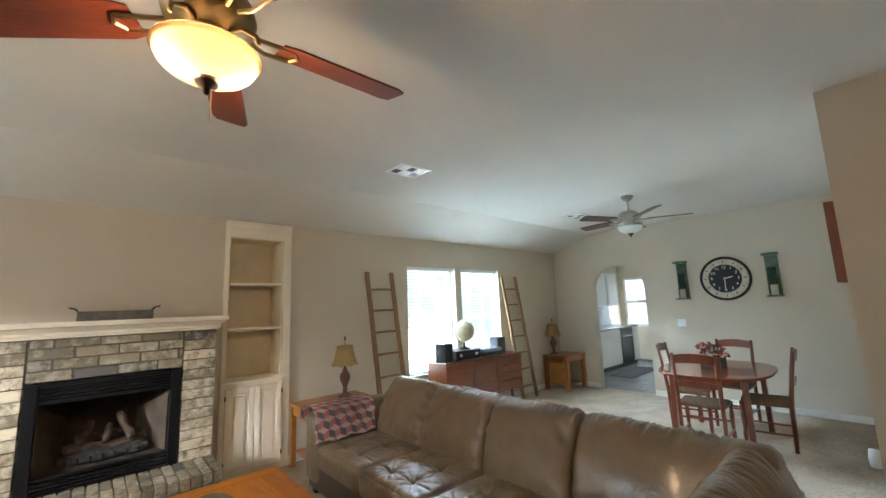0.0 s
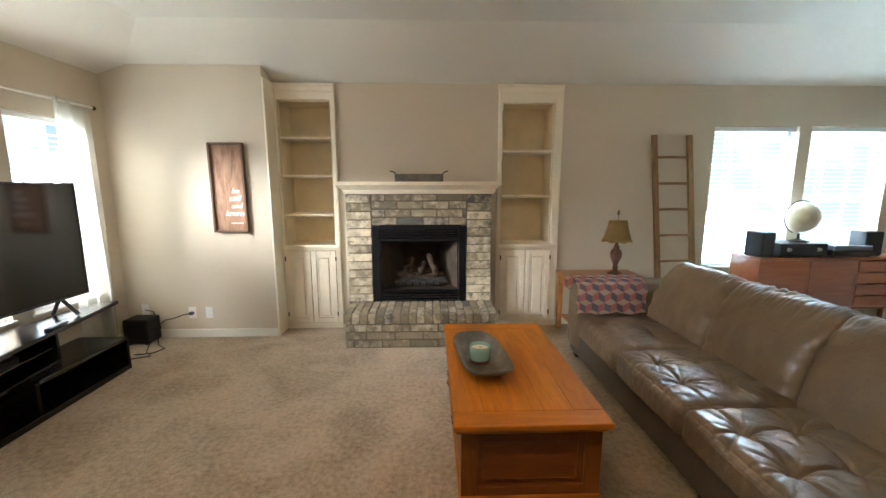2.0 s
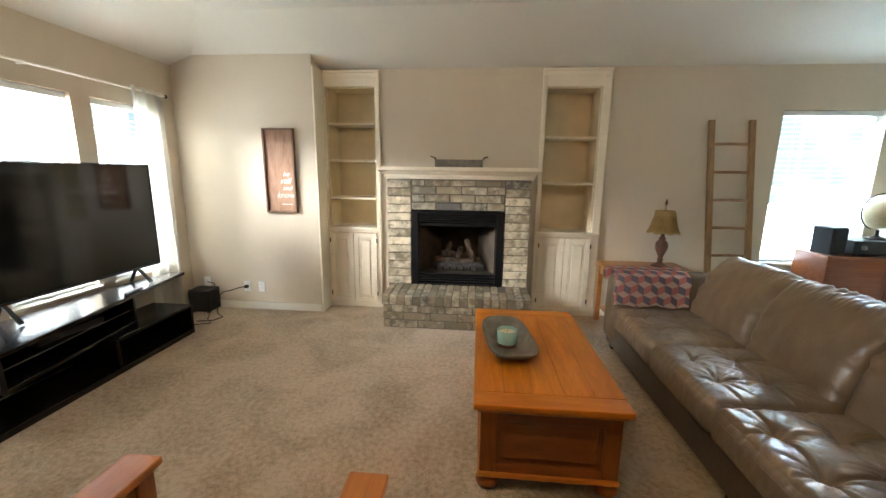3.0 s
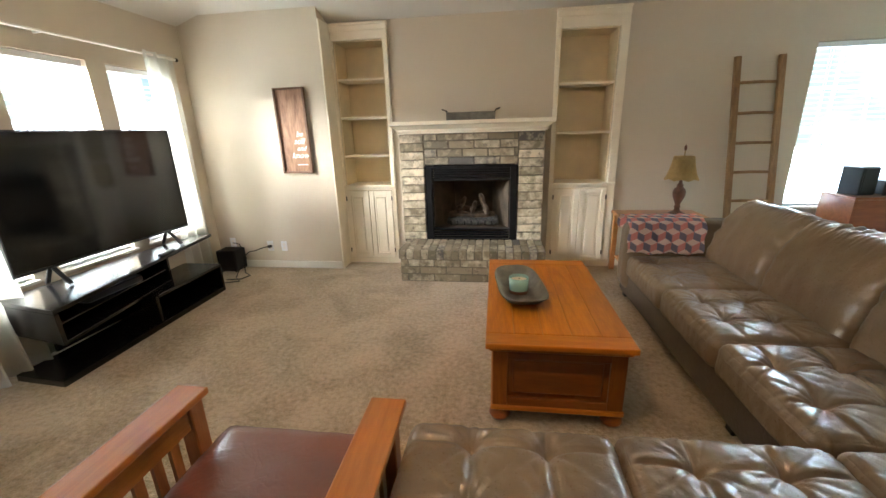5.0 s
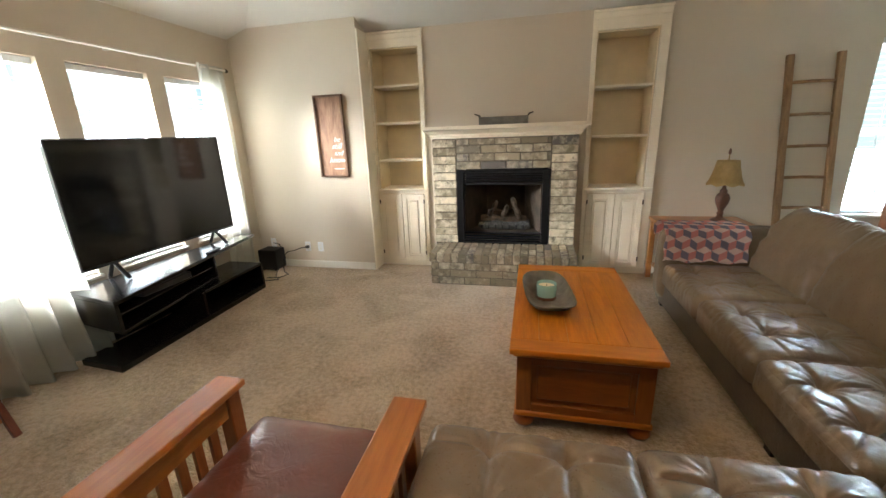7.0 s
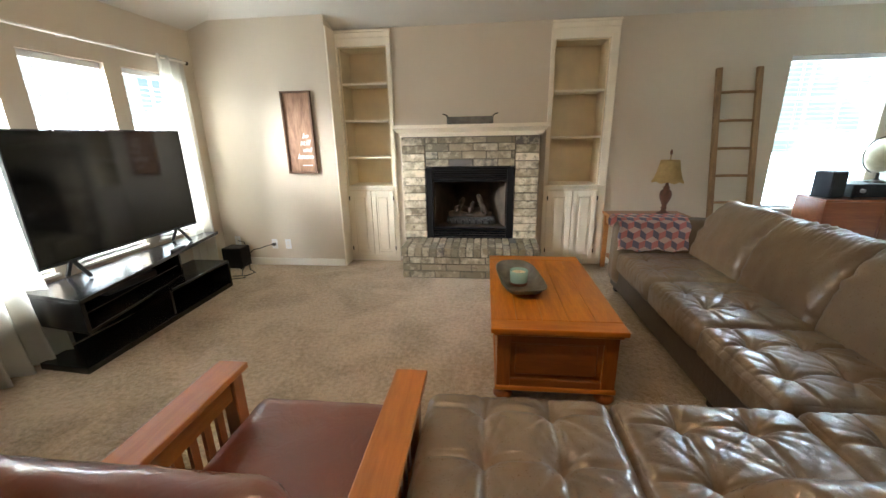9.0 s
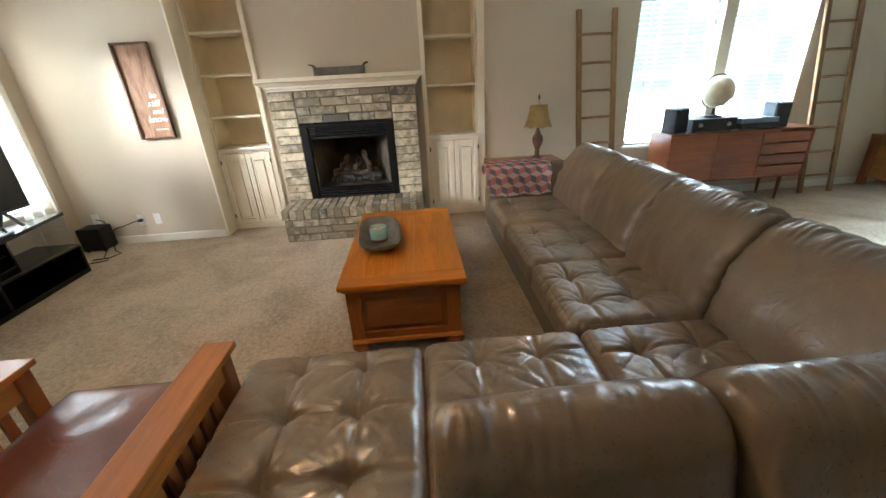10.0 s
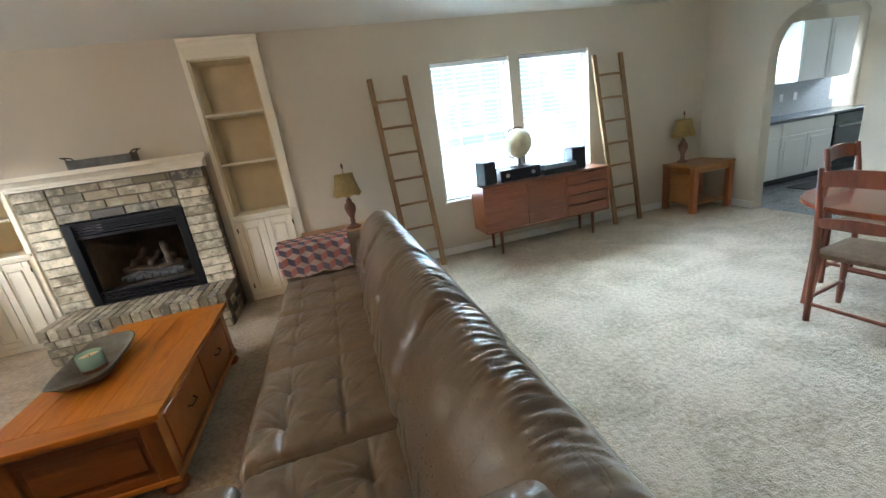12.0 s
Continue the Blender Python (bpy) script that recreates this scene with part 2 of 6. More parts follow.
def glow(name, low, high, strength, scale=0.7):
    """Bright overexposed outdoors: pale sky with soft patches of foliage."""
    m = bpy.data.materials.new(name)
    m.use_nodes = True
    n, lk = m.node_tree.nodes, m.node_tree.links
    n.remove(n["Principled BSDF"])
    e, tc, t, r = n.new("ShaderNodeEmission"), n.new("ShaderNodeTexCoord"), n.new("ShaderNodeTexNoise"), n.new("ShaderNodeValToRGB")
    t.inputs["Scale"].default_value, t.inputs["Detail"].default_value = scale, 5
    lk.new(tc.outputs["Object"], t.inputs["Vector"])
    r.color_ramp.elements[0].position, r.color_ramp.elements[0].color = 0.42, (*low, 1)
    r.color_ramp.elements[1].position, r.color_ramp.elements[1].color = 0.56, (*high, 1)
    lk.new(t.outputs["Fac"], r.inputs["Fac"])
    lk.new(r.outputs["Color"], e.inputs["Color"])
    e.inputs["Strength"].default_value = strength
    lk.new(e.outputs["Emission"], n["Material Output"].inputs["Surface"])
    return m


M_WALL = material("greige_wall_paint", (0.595, 0.52, 0.41), 0.75, vary=0.03, scale=1.5, bump=0.10, bump_scale=90, spec=0.3)
M_CEIL = material("ceiling_paint", (0.70, 0.665, 0.595), 0.85, vary=0.03, scale=1.2, bump=0.12, bump_scale=70, spec=0.2)
M_TRIM = material("white_trim_paint", (0.78, 0.75, 0.68), 0.4, vary=0.04, scale=4)
M_CREAM = material("cream_cabinet_paint", (0.84, 0.765, 0.62), 0.42, vary=0.05, scale=5)
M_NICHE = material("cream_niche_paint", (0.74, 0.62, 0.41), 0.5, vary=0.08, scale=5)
M_CARPET = carpet_material()
M_BRICK = brick_material("limewashed_brick", 0.62, 1.02)
M_BRICK_PALE = brick_material("heavily_limewashed_brick", 0.47, 0.77)
M_MORTAR = material("grey_mortar", (0.135, 0.113, 0.083), 0.95, vary=0.2, scale=30, bump=0.4)
M_BLACK = material("black_metal", (0.006, 0.006, 0.0065), 0.45, vary=0.2, scale=20, spec=0.25)
M_REFR = material("sooty_firebrick", (0.065, 0.047, 0.029), 0.85, vary=0.5, scale=7, bump=0.3)
M_LOG = material("charred_log", (0.085, 0.06, 0.04), 0.95, vary=0.7, scale=14, bump=0.6, bump_scale=60)
M_ASH = material("ash_ember_bed", (0.05, 0.047, 0.044), 0.95, vary=0.6, scale=40, bump=0.6)
M_LEATHER = leather("taupe_leather", (0.172, 0.120, 0.070), 0.30)
# same hide below the cushions, with the shade there painted into its colour
M_LEATHER_SHADED = leather("taupe_leather_base", (0.062, 0.046, 0.033), 0.36)
M_BROWNLEATHER = leather("red_brown_leather", (0.13, 0.030, 0.012), 0.40)
M_PINE = wood("honey_pine", (0.37, 0.100, 0.002), (0.53, 0.168, 0.004), 0.40, "Y", coat=0.03)
M_PINEX = wood("honey_pine_crosswise", (0.37, 0.100, 0.002), (0.53, 0.168, 0.004), 0.40, "X", coat=0.03)
# the same pine for the table's body, its shade put into the colour
M_PINEZ_SHADED = wood("honey_pine_upright", (0.21, 0.050, 0.003), (0.30, 0.082, 0.005), 0.36, "Z", coat=0.1)
M_OAK = wood("amber_oak", (0.30, 0.092, 0.010), (0.43, 0.152, 0.024), 0.34, "Y", coat=0.15)
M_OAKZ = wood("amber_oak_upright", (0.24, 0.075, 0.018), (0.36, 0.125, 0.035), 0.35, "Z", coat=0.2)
M_TEAK = wood("teak_veneer", (0.165, 0.045, 0.014), (0.25, 0.078, 0.025), 0.33, "X", coat=0.15)
M_CHERRY = wood("cherry_stained_wood", (0.13, 0.030, 0.014), (0.22, 0.06, 0.026), 0.33, "Z", coat=0.2)
M_CHERRYX = wood("cherry_tabletop", (0.15, 0.036, 0.016), (0.25, 0.068, 0.03), 0.22, "X", coat=0.4)
M_LADDER = wood("worn_ladder_wood", (0.16, 0.085, 0.035), (0.30, 0.17, 0.07), 0.6, "Z")
M_ENDTABLE = wood("pine_end_table", (0.26, 0.10, 0.022), (0.40, 0.17, 0.04), 0.35, "X")
M_ESPRESSO = material("espresso_laminate", (0.008, 0.007, 0.0075), 0.22, vary=0.25, scale=14)
M_PLASTIC = material("black_plastic", (0.010, 0.010, 0.011), 0.38, vary=0.15, scale=20)
M_SCREEN = material("dark_screen", (0.006, 0.007, 0.009), 0.10, vary=0.05, scale=4)
M_SIGN = wood("rustic_sign_board", (0.12, 0.052, 0.022), (0.34, 0.19, 0.105), 0.65, "Z", grain=6)
M_SIGNFRAME = wood("sign_frame_wood", (0.10, 0.05, 0.025), (0.19, 0.10, 0.05), 0.6, "Z")
M_WHITE = material("white_lettering", (0.80, 0.79, 0.76), 0.6, vary=0.08, scale=30)
M_VINYL = material("white_vinyl", (0.78, 0.79, 0.80), 0.4, vary=0.03, scale=5)
M_BRONZE = material("dark_bronze", (0.045, 0.035, 0.028), 0.38, metal=0.8, vary=0.25, scale=18)
M_PEWTER = material("brushed_pewter", (0.42, 0.39, 0.34), 0.3, metal=1.0, vary=0.1, scale=20)
M_BRASS = material("antique_brass", (0.34, 0.24, 0.11), 0.34, metal=1.0, vary=0.2, scale=20)
M_BLADE = wood("mahogany_blade", (0.065, 0.013, 0.006), (0.13, 0.027, 0.011), 0.35, "X", coat=0.1)
M_BLADE_DARK = wood("dark_walnut_blade", (0.045, 0.018, 0.010), (0.09, 0.035, 0.02), 0.35, "X", coat=0.2)
M_SHADE = material("tan_lampshade_linen", (0.50, 0.35, 0.14), 0.85, vary=0.12, scale=30, bump=0.3, bump_scale=240)
M_LAMPBODY = material("carved_brown_lamp_base", (0.13, 0.055, 0.03), 0.4, vary=0.4, scale=22, bump=0.3, bump_scale=60)
M_TIN = material("aged_grey_tin", (0.13, 0.13, 0.12), 0.45, metal=0.6, vary=0.35, scale=16)
M_PATINA = material("grey_green_patina", (0.17, 0.16, 0.135), 0.45, metal=0.3, vary=0.4, scale=14, bump=0.2)
M_CANDLEGLASS = material("pale_teal_glass_jar", (0.30, 0.47, 0.41), 0.15, vary=0.08, scale=8)
M_WAX = material("cream_wax", (0.75, 0.66, 0.46), 0.5, vary=0.06, scale=12)
M_GREENWOOD = material("weathered_green_wood", (0.10, 0.145, 0.10), 0.7, vary=0.4, scale=18, bump=0.3)
M_GLOBE = material("antique_globe_paper", (0.60, 0.50, 0.33), 0.35, vary=0.25, scale=9)
M_RED = material("red_petals", (0.42, 0.02, 0.03), 0.6, vary=0.3, scale=60)
M_BLUSH = material("blush_petals", (0.62, 0.40, 0.33), 0.6, vary=0.3, scale=60)
M_LEAF = material("dark_leaves", (0.05, 0.075, 0.03), 0.55, vary=0.4, scale=60)
M_TILE = material("grey_floor_tile", (0.14, 0.145, 0.145), 0.28, vary=0.2, scale=5, rand=0.12)
M_GROUT = material("dark_grout", (0.08, 0.08, 0.08), 0.9)
M_COUNTER = material("dark_counter_laminate", (0.045, 0.045, 0.05), 0.22, vary=0.4, scale=60)
M_KCAB = material("white_kitchen_paint", (0.74, 0.73, 0.69), 0.4, vary=0.03, scale=5)
M_SPLASH = material("grey_backsplash", (0.30, 0.31, 0.31), 0.3, vary=0.2, scale=25)
M_STEEL = material("black_appliance", (0.03, 0.032, 0.035), 0.25, metal=0.3, vary=0.1, scale=10)
M_CABLE = material("black_cable", (0.012, 0.012, 0.012), 0.5)
M_SEAT = material("woven_rush_seat", (0.17, 0.10, 0.05), 0.8, vary=0.3, scale=40, bump=0.5, bump_scale=120)
M_OUT = glow("overexposed_garden", (0.36, 0.44, 0.39), (0.62, 0.69, 0.69), 1.5, 0.45)
M_OUTK = glow("overexposed_yard", (0.5, 0.6, 0.64), (1.0, 1.0, 1.0), 1.2, 0.7)


def sheer_material(name, base, through_part):
    m = material(name, base, 0.9, vary=0.06, scale=9, bump=0.2, bump_scale=300, spec=0.1)
    n, lk = m.node_tree.nodes, m.node_tree.links
    tr, mx = n.new("ShaderNodeBsdfTranslucent"), n.new("ShaderNodeMixShader")
    tr.inputs["Color"].default_value = (*base, 1)
    mx.inputs["Fac"].default_value = through_part
    lk.new(n["Principled BSDF"].outputs["BSDF"], mx.inputs[1])
    lk.new(tr.outputs["BSDF"], mx.inputs[2])
    lk.new(mx.outputs["Shader"], n["Material Output"].inputs["Surface"])
    return m


# the weave lets part of the daylight straight through
M_CURTAIN = sheer_material("pale_grey_curtain", (0.74, 0.73, 0.68), 0.6)
_n, _l = M_CURTAIN.node_tree.nodes, M_CURTAIN.node_tree.links
_t, _m = _n.new("ShaderNodeBsdfTransparent"), _n.new("ShaderNodeMixShader")
_m.inputs["Fac"].default_value = 0.18
_l.new(_n["Material Output"].inputs["Surface"].links[0].from_socket, _m.inputs[1])
_l.new(_t.outputs["BSDF"], _m.inputs[2])
_l.new(_m.outputs["Shader"], _n["Material Output"].inputs["Surface"])
M_SLAT = sheer_material("white_blind_slat", (0.86, 0.86, 0.84), 0.6)
M_LITBOWL = sheer_material("amber_glass_bowl", (0.10, 0.066, 0.030), 0.9)
M_FROST = sheer_material("frosted_glass_bowl", (0.82, 0.82, 0.80), 0.5)

# ---- building blocks ----


def bx(bm, x0, x1, y0, y1, z0, z1, bev=0.0, seg=1):
    """A box between two corners, with rounded edges where bev is given."""
    r = bmesh.ops.create_cube(bm, size=1.0)
    vs = r["verts"]
    for v in vs:
        v.co = Vector((x0 + (v.co.x + 0.5) * (x1 - x0), y0 + (v.co.y + 0.5) * (y1 - y0), z0 + (v.co.z + 0.5) * (z1 - z0)))
    if bev:
        es = list({e for v in vs for e in v.link_edges})
        bmesh.ops.bevel(bm, geom=es, offset=bev, segments=seg, affect="EDGES", profile=0.5)
    return bm


def box(*a, **k):
    return bx(bmesh.new(), *a, **k)


def lathe(bm, profile, segs=24, x=0.0, y=0.0, cap=True):
    """A turned shape from (radius, height) pairs."""
    rings = []
    for r, z in profile:
        rings.append([bm.verts.new((x + max(r, 1e-4) * math.cos(2 * math.pi * i / segs), y + max(r, 1e-4) * math.sin(2 * math.pi * i / segs), z)) for i in range(segs)])
    for a, b in zip(rings, rings[1:]):
        for i in range(segs):
            bm.faces.new((a[i], a[(i + 1) % segs], b[(i + 1) % segs], b[i]))
    if cap and profile[0][0] > 1e-3:
        bm.faces.new(list(reversed(rings[0])))
    if cap and profile[-1][0] > 1e-3:
        bm.faces.new(rings[-1])
    return bm


def prism(bm, pts, z0, z1, bev=0.0):
    """An upright prism over a plan of points."""
    lo, hi = [bm.verts.new((x, y, z0)) for x, y in pts], [bm.verts.new((x, y, z1)) for x, y in pts]
    n = len(pts)
    fs = [bm.faces.new(lo[::-1]), bm.faces.new(hi)]
    fs += [bm.faces.new((lo[i], lo[(i + 1) % n], hi[(i + 1) % n], hi[i])) for i in range(n)]
    bmesh.ops.recalc_face_normals(bm, faces=fs)
    if bev:
        bmesh.ops.bevel(bm, geom=list({e for f in fs for e in f.edges}), offset=bev, segments=2, affect="EDGES", profile=0.5)
    return bm


def tube(bm, pts, r, segs=8):
    """A round bar along a line of points; r may be one radius or one a point."""
    rs = r if isinstance(r, (list, tuple)) else [r] * len(pts)
    pts = [Vector(p) for p in pts]
    rings = []
    for i, p in enumerate(pts):
        d = (pts[min(i + 1, len(pts) - 1)] - pts[max(i - 1, 0)]).normalized()
        a = d.orthogonal().normalized() if abs(d.z) > 0.9 else d.cross(Vector((0, 0, 1))).normalized()
        b = d.cross(a)
        rings.append([bm.verts.new(p + rs[i] * (math.cos(2 * math.pi * k / segs) * a + math.sin(2 * math.pi * k / segs) * b)) for k in range(segs)])
    for a, b in zip(rings, rings[1:]):
        for k in range(segs):
            bm.faces.new((a[k], a[(k + 1) % segs], b[(k + 1) % segs], b[k]))
    bm.faces.new(rings[0][::-1])
    bm.faces.new(rings[-1])
    bmesh.ops.recalc_face_normals(bm, faces=bm.faces[:])
    return bm


def beam(bm, a, b, w, d, side=(1, 0, 0)):
    """A square bar from a to b, w across along side and d the other way."""
    a, b = Vector(a), Vector(b)
    s = Vector(side)
    ax = (b - a).normalized()
    s = (s - ax * s.dot(ax)).normalized()
    t = ax.cross(s)
    vs = [bm.verts.new(p + s * w / 2 * i + t * d / 2 * j) for p in (a, b) for i, j in ((-1, -1), (1, -1), (1, 1), (-1, 1))]
    fs = [(0, 1, 2, 3), (7, 6, 5, 4), (0, 4, 5, 1), (1, 5, 6, 2), (2, 6, 7, 3), (3, 7, 4, 0)]
    made = [bm.faces.new([vs[i] for i in f]) for f in fs]
    bmesh.ops.recalc_face_normals(bm, faces=made)
    bmesh.ops.bevel(bm, geom=list({e for f in made for e in f.edges}), offset=min(w, d) * 0.12, segments=1, affect="EDGES")
    return bm


def cushion(sx, sy, sz, r=0.06, puff=0.03, tufts=(), depth=0.03, cuts=18, seed=0, wrinkle=0.004, lines=True, sag=0.0):
    """An upholstered pad, standing on its base at the origin: rounded, puffed, buttoned where tufts are given, with folds."""
    bm = bmesh.new()
    bmesh.ops.create_cube(bm, size=2.0)
    bmesh.ops.subdivide_edges(bm, edges=bm.edges[:], cuts=cuts, use_grid_fill=True)
    h = Vector((sx / 2, sy / 2, sz / 2))
    inner = Vector((h.x - r, h.y - r, max(h.z - r, 0.004)))
    for v in bm.verts:
        u = v.co.copy()
        p = Vector((u.x * h.x, u.y * h.y, u.z * h.z))
        c = Vector((max(-inner.x, min(inner.x, p.x)), max(-inner.y, min(inner.y, p.y)), max(-inner.z, min(inner.z, p.z))))
        d = p - c
        if d.length > 1e-6:
            p = c + d.normalized() * min(r, d.length if max(abs(u.x), abs(u.y), abs(u.z)) < 0.999 else r)
        bulge = (1 - u.x * u.x) * (1 - u.y * u.y)
        top = max(0.0, u.z)
        p.z += top * (puff * bulge ** 0.6 - sag * bulge)
        p.x += 0.35 * puff * (1 - u.z * u.z) * (1 - u.y * u.y) * (1 if u.x > 0.99 else -1 if u.x < -0.99 else 0)
        p.y += 0.35 * puff * (1 - u.z * u.z) * (1 - u.x * u.x) * (1 if u.y > 0.99 else -1 if u.y < -0.99 else 0)
        if u.z > 0.5:
            for k, (tx, ty) in enumerate(tufts):
                dx, dy = p.x - tx, p.y - ty
                dd = math.hypot(dx, dy)
                p.z -= depth * math.exp(-(dd / 0.045) ** 2) + 0.4 * depth * math.exp(-dd / 0.09)
                th = math.atan2(dy, dx)
                fold = 0.45 - (1 - abs(math.sin(5.5 * th + k + 2.0 * noise.noise((math.cos(th) * 2, math.sin(th) * 2, k + seed))))) ** 2
                reach = 0.06 + 0.07 * (0.5 + noise.noise((math.cos(th) * 3, math.sin(th) * 3, k * 2.0)))
                p.z += 0.0125 * fold * math.exp(-max(0.0, dd - 0.02) / reach) * min(1.0, dd / 0.03)
            if lines and tufts:
                edge = min(1.0, 6 * (1 - max(abs(u.x), abs(u.y))))
                for tx in {round(q[0], 3) for q in tufts}:
                    p.z -= edge * 0.42 * depth * math.exp(-((p.x - tx) / 0.010) ** 2)
                for ty in {round(q[1], 3) for q in tufts}:
                    p.z -= edge * 0.42 * depth * math.exp(-((p.y - ty) / 0.010) ** 2)
            if tufts:
                rim = max(abs(u.x), abs(u.y))
                along = p.y if abs(u.x) > abs(u.y) else p.x
                p.z -= 0.010 * max(0.0, (rim - 0.72) / 0.28) * max(0.0, noise.noise((along * 34 + 5 * rim, seed * 1.7, 0.5)))
        p += v.normal * wrinkle * noise.noise((p.x * 9 + seed * 3.1, p.y * 9, p.z * 9)) + v.normal * wrinkle * 0.8 * noise.noise((p.x * 26, p.y * 26 + seed, p.z * 20))
        v.co = p + Vector((0, 0, h.z))
    return bm


def part(name, bm, mat, parent=None, label="", smooth=False, at=None):
    """Links a bmesh as one mesh object under its thing."""
    me = bpy.data.meshes.new(name)
    bmesh.ops.recalc_face_normals(bm, faces=bm.faces[:])
    bm.to_mesh(me)
    bm.free()
    me.materials.append(mat)
    if smooth:
        for p in me.polygons:
            p.use_smooth = True
    ob = new(name, me)
    ob.parent = parent
    if at is not None:
        ob.matrix_basis = at if isinstance(at, Matrix) else Matrix.Translation(at)
    if label:
        ob["label"] = label
    return ob


def again(ob, m, parent=None):
    """The same mesh once more, as an object of its own."""
    o = bpy.data.objects.new(ob.name.split(".")[0], ob.data)
    scene.collection.objects.link(o)
    o.parent = parent if parent else ob.parent
    o.matrix_basis = m if isinstance(m, Matrix) else Matrix.Translation(m)
    return o


def thing(name, at, label, category, group="", kind=""):
    ob = new(name)
    ob.empty_display_size = 0.05
    ob.matrix_basis = at if isinstance(at, Matrix) else Matrix.Translation(at)
    return tagged(ob, label, category, group, kind)


def setting(name, bm, mat, label, category, smooth=False):
    return tagged(part(name, bm, mat, smooth=smooth), label, category, "", "structure")


def letters(text, size, mat, parent, m, depth=0.0015, shear=0.0, name="lettering"):
    cu = bpy.data.curves.new(name, "FONT")
    cu.body, cu.size, cu.extrude, cu.align_x, cu.align_y, cu.shear = text, size, depth, "CENTER", "CENTER", shear
    tmp = new("draft", cu)
    me = bpy.data.meshes.new_from_object(tmp.evaluated_get(bpy.context.evaluated_depsgraph_get()))
    bpy.data.objects.remove(tmp)
    me.materials.clear()
    me.materials.append(mat)
    ob = new(name, me)
    ob.parent, ob.matrix_basis = parent, m
    return ob


# ---- the large structure ----
WN, WW, WE, CZ = 4.40, -2.59, 7.10, 2.80
WL = 4.145  # face of the thicker wall west of the bookcases
SX, SY = 3.46, 0.17  # corner of the wall between living and dining space
BACK = -2.7


def pierced(bm, u0, u1, z0, z1, holes, put):
    """Wall cells between u0..u1 and z0..z1 with rectangular holes (ua, ub, za, zb)."""
    us = sorted({u0, u1, *[h[0] for h in holes], *[h[1] for h in holes]})
    zs = sorted({z0, z1, *[h[2] for h in holes], *[h[3] for h in holes]})
    for a, b in zip(us, us[1:]):
        for c, d in zip(zs, zs[1:]):
            if not any(h[0] <= a and b <= h[1] and h[2] <= c and d <= h[3] for h in holes):
                put(bm, a, b, c, d)
    return bm


NWIN = [(3.415, 4.325, 0.64, 2.125), (4.455, 5.345, 0.64, 2.125)]
NICHE = [(-1.078, -0.548, 0.90, 2.365), (1.182, 1.722, 0.90, 2.35)]
FBOX = (-0.15, 0.81, 0.31, 1.115)
bm = pierced(bmesh.new(), WW - 0.2, WE + 0.15, 0, 2.66, NWIN + NICHE + [FBOX], lambda b, a, c, z0, z1: bx(b, a, c, WN, WN + 0.18, z0, z1))
wall_north = setting("wall_north", bm, M_WALL, "greige painted wall with fireplace and windows", "wall")
WWIN = [(1.67, 2.31, 0.54, 2.065), (2.48, 3.10, 0.54, 2.065), (3.26, 3.88, 0.54, 2.065)]
setting("wall_north_west", box(WW, -1.117, WL, WN - 0.002, 0, 2.66), M_WALL, "greige painted wall with a wooden sign, beside the bookcase alcove", "wall")
bm = pierced(bmesh.new(), BACK, WN, 0, 2.66, WWIN, lambda b, a, c, z0, z1: bx(b, WW - 0.18, WW, a, c, z0, z1))
wall_west = setting("wall_west", bm, M_WALL, "greige painted wall with three windows", "wall")

# east wall with its arched opening
AY0, AY1, ASPR, ATOP = 2.70, 3.62, 1.72, 2.17
bm = bmesh.new()
bx(bm, WE, WE + 0.14, SY - 0.14, AY0, 0, 2.9)
bx(bm, WE, WE + 0.14, AY1, WN, 0, 2.9)
NS = 28


def arch_z(y):
    u = (y - (AY0 + AY1) / 2) / ((AY1 - AY0) / 2)
    return ASPR + (ATOP - ASPR) * math.sqrt(max(0.0, 1 - abs(u) ** 2.2))


for i in range(NS):
    t0, t1 = -math.cos(math.pi * i / NS), -math.cos(math.pi * (i + 1) / NS)
    ya, yb = [(AY0 + AY1) / 2 + t * (AY1 - AY0) / 2 for t in (t0, t1)]
    vs = [bm.verts.new(p) for p in ((WE, ya, arch_z(ya)), (WE, yb, arch_z(yb)), (WE + 0.14, yb, arch_z(yb)), (WE + 0.14, ya, arch_z(ya)), (WE, ya, 2.9), (WE, yb, 2.9), (WE + 0.14, yb, 2.9), (WE + 0.14, ya, 2.9))]
    for f in ((0, 3, 2, 1), (0, 1, 5, 4), (2, 3, 7, 6), (4, 5, 6, 7)):
        bm.faces.new([vs[k] for k in f])
wall_east = setting("wall_east", bm, M_WALL, "greige painted wall with an arched opening to the kitchen", "wall")

bm = bmesh.new()
bx(bm, SX, WE + 0.14, SY - 0.14, SY, 0, 2.9)
bx(bm, SX, SX + 0.14, BACK, SY - 0.14, 0, 2.9)
wall_divider = setting("wall_divider", bm, M_WALL, "greige painted wall that ends in an outside corner", "wall")
wall_south = setting("wall_south", box(WW - 0.2, SX + 0.14, BACK - 0.15, BACK, 0, 2.9), M_WALL, "plain greige painted back wall", "wall")

# ceiling: flat middle, sloped along the north and west walls
bm = bmesh.new()
ex, ny, wz = WW + 0.78, WN - 0.80, 2.53
P = {k: bm.verts.new(v) for k, v in {
    "a": (ex, BACK - 0.1, CZ), "b": (WE + 0.1, BACK - 0.1, CZ), "c": (WE + 0.1, ny, CZ), "d": (ex, ny, CZ),
    "e": (WW - 0.02, BACK - 0.1, wz - 0.007), "f": (WW - 0.02, WN + 0.02, wz - 0.007), "g": (WE + 0.1, WN + 0.02, wz - 0.007)}.items()}
for q in ("abcd", "eadf", "dcgf"):
    bm.faces.new([P[k] for k in q])
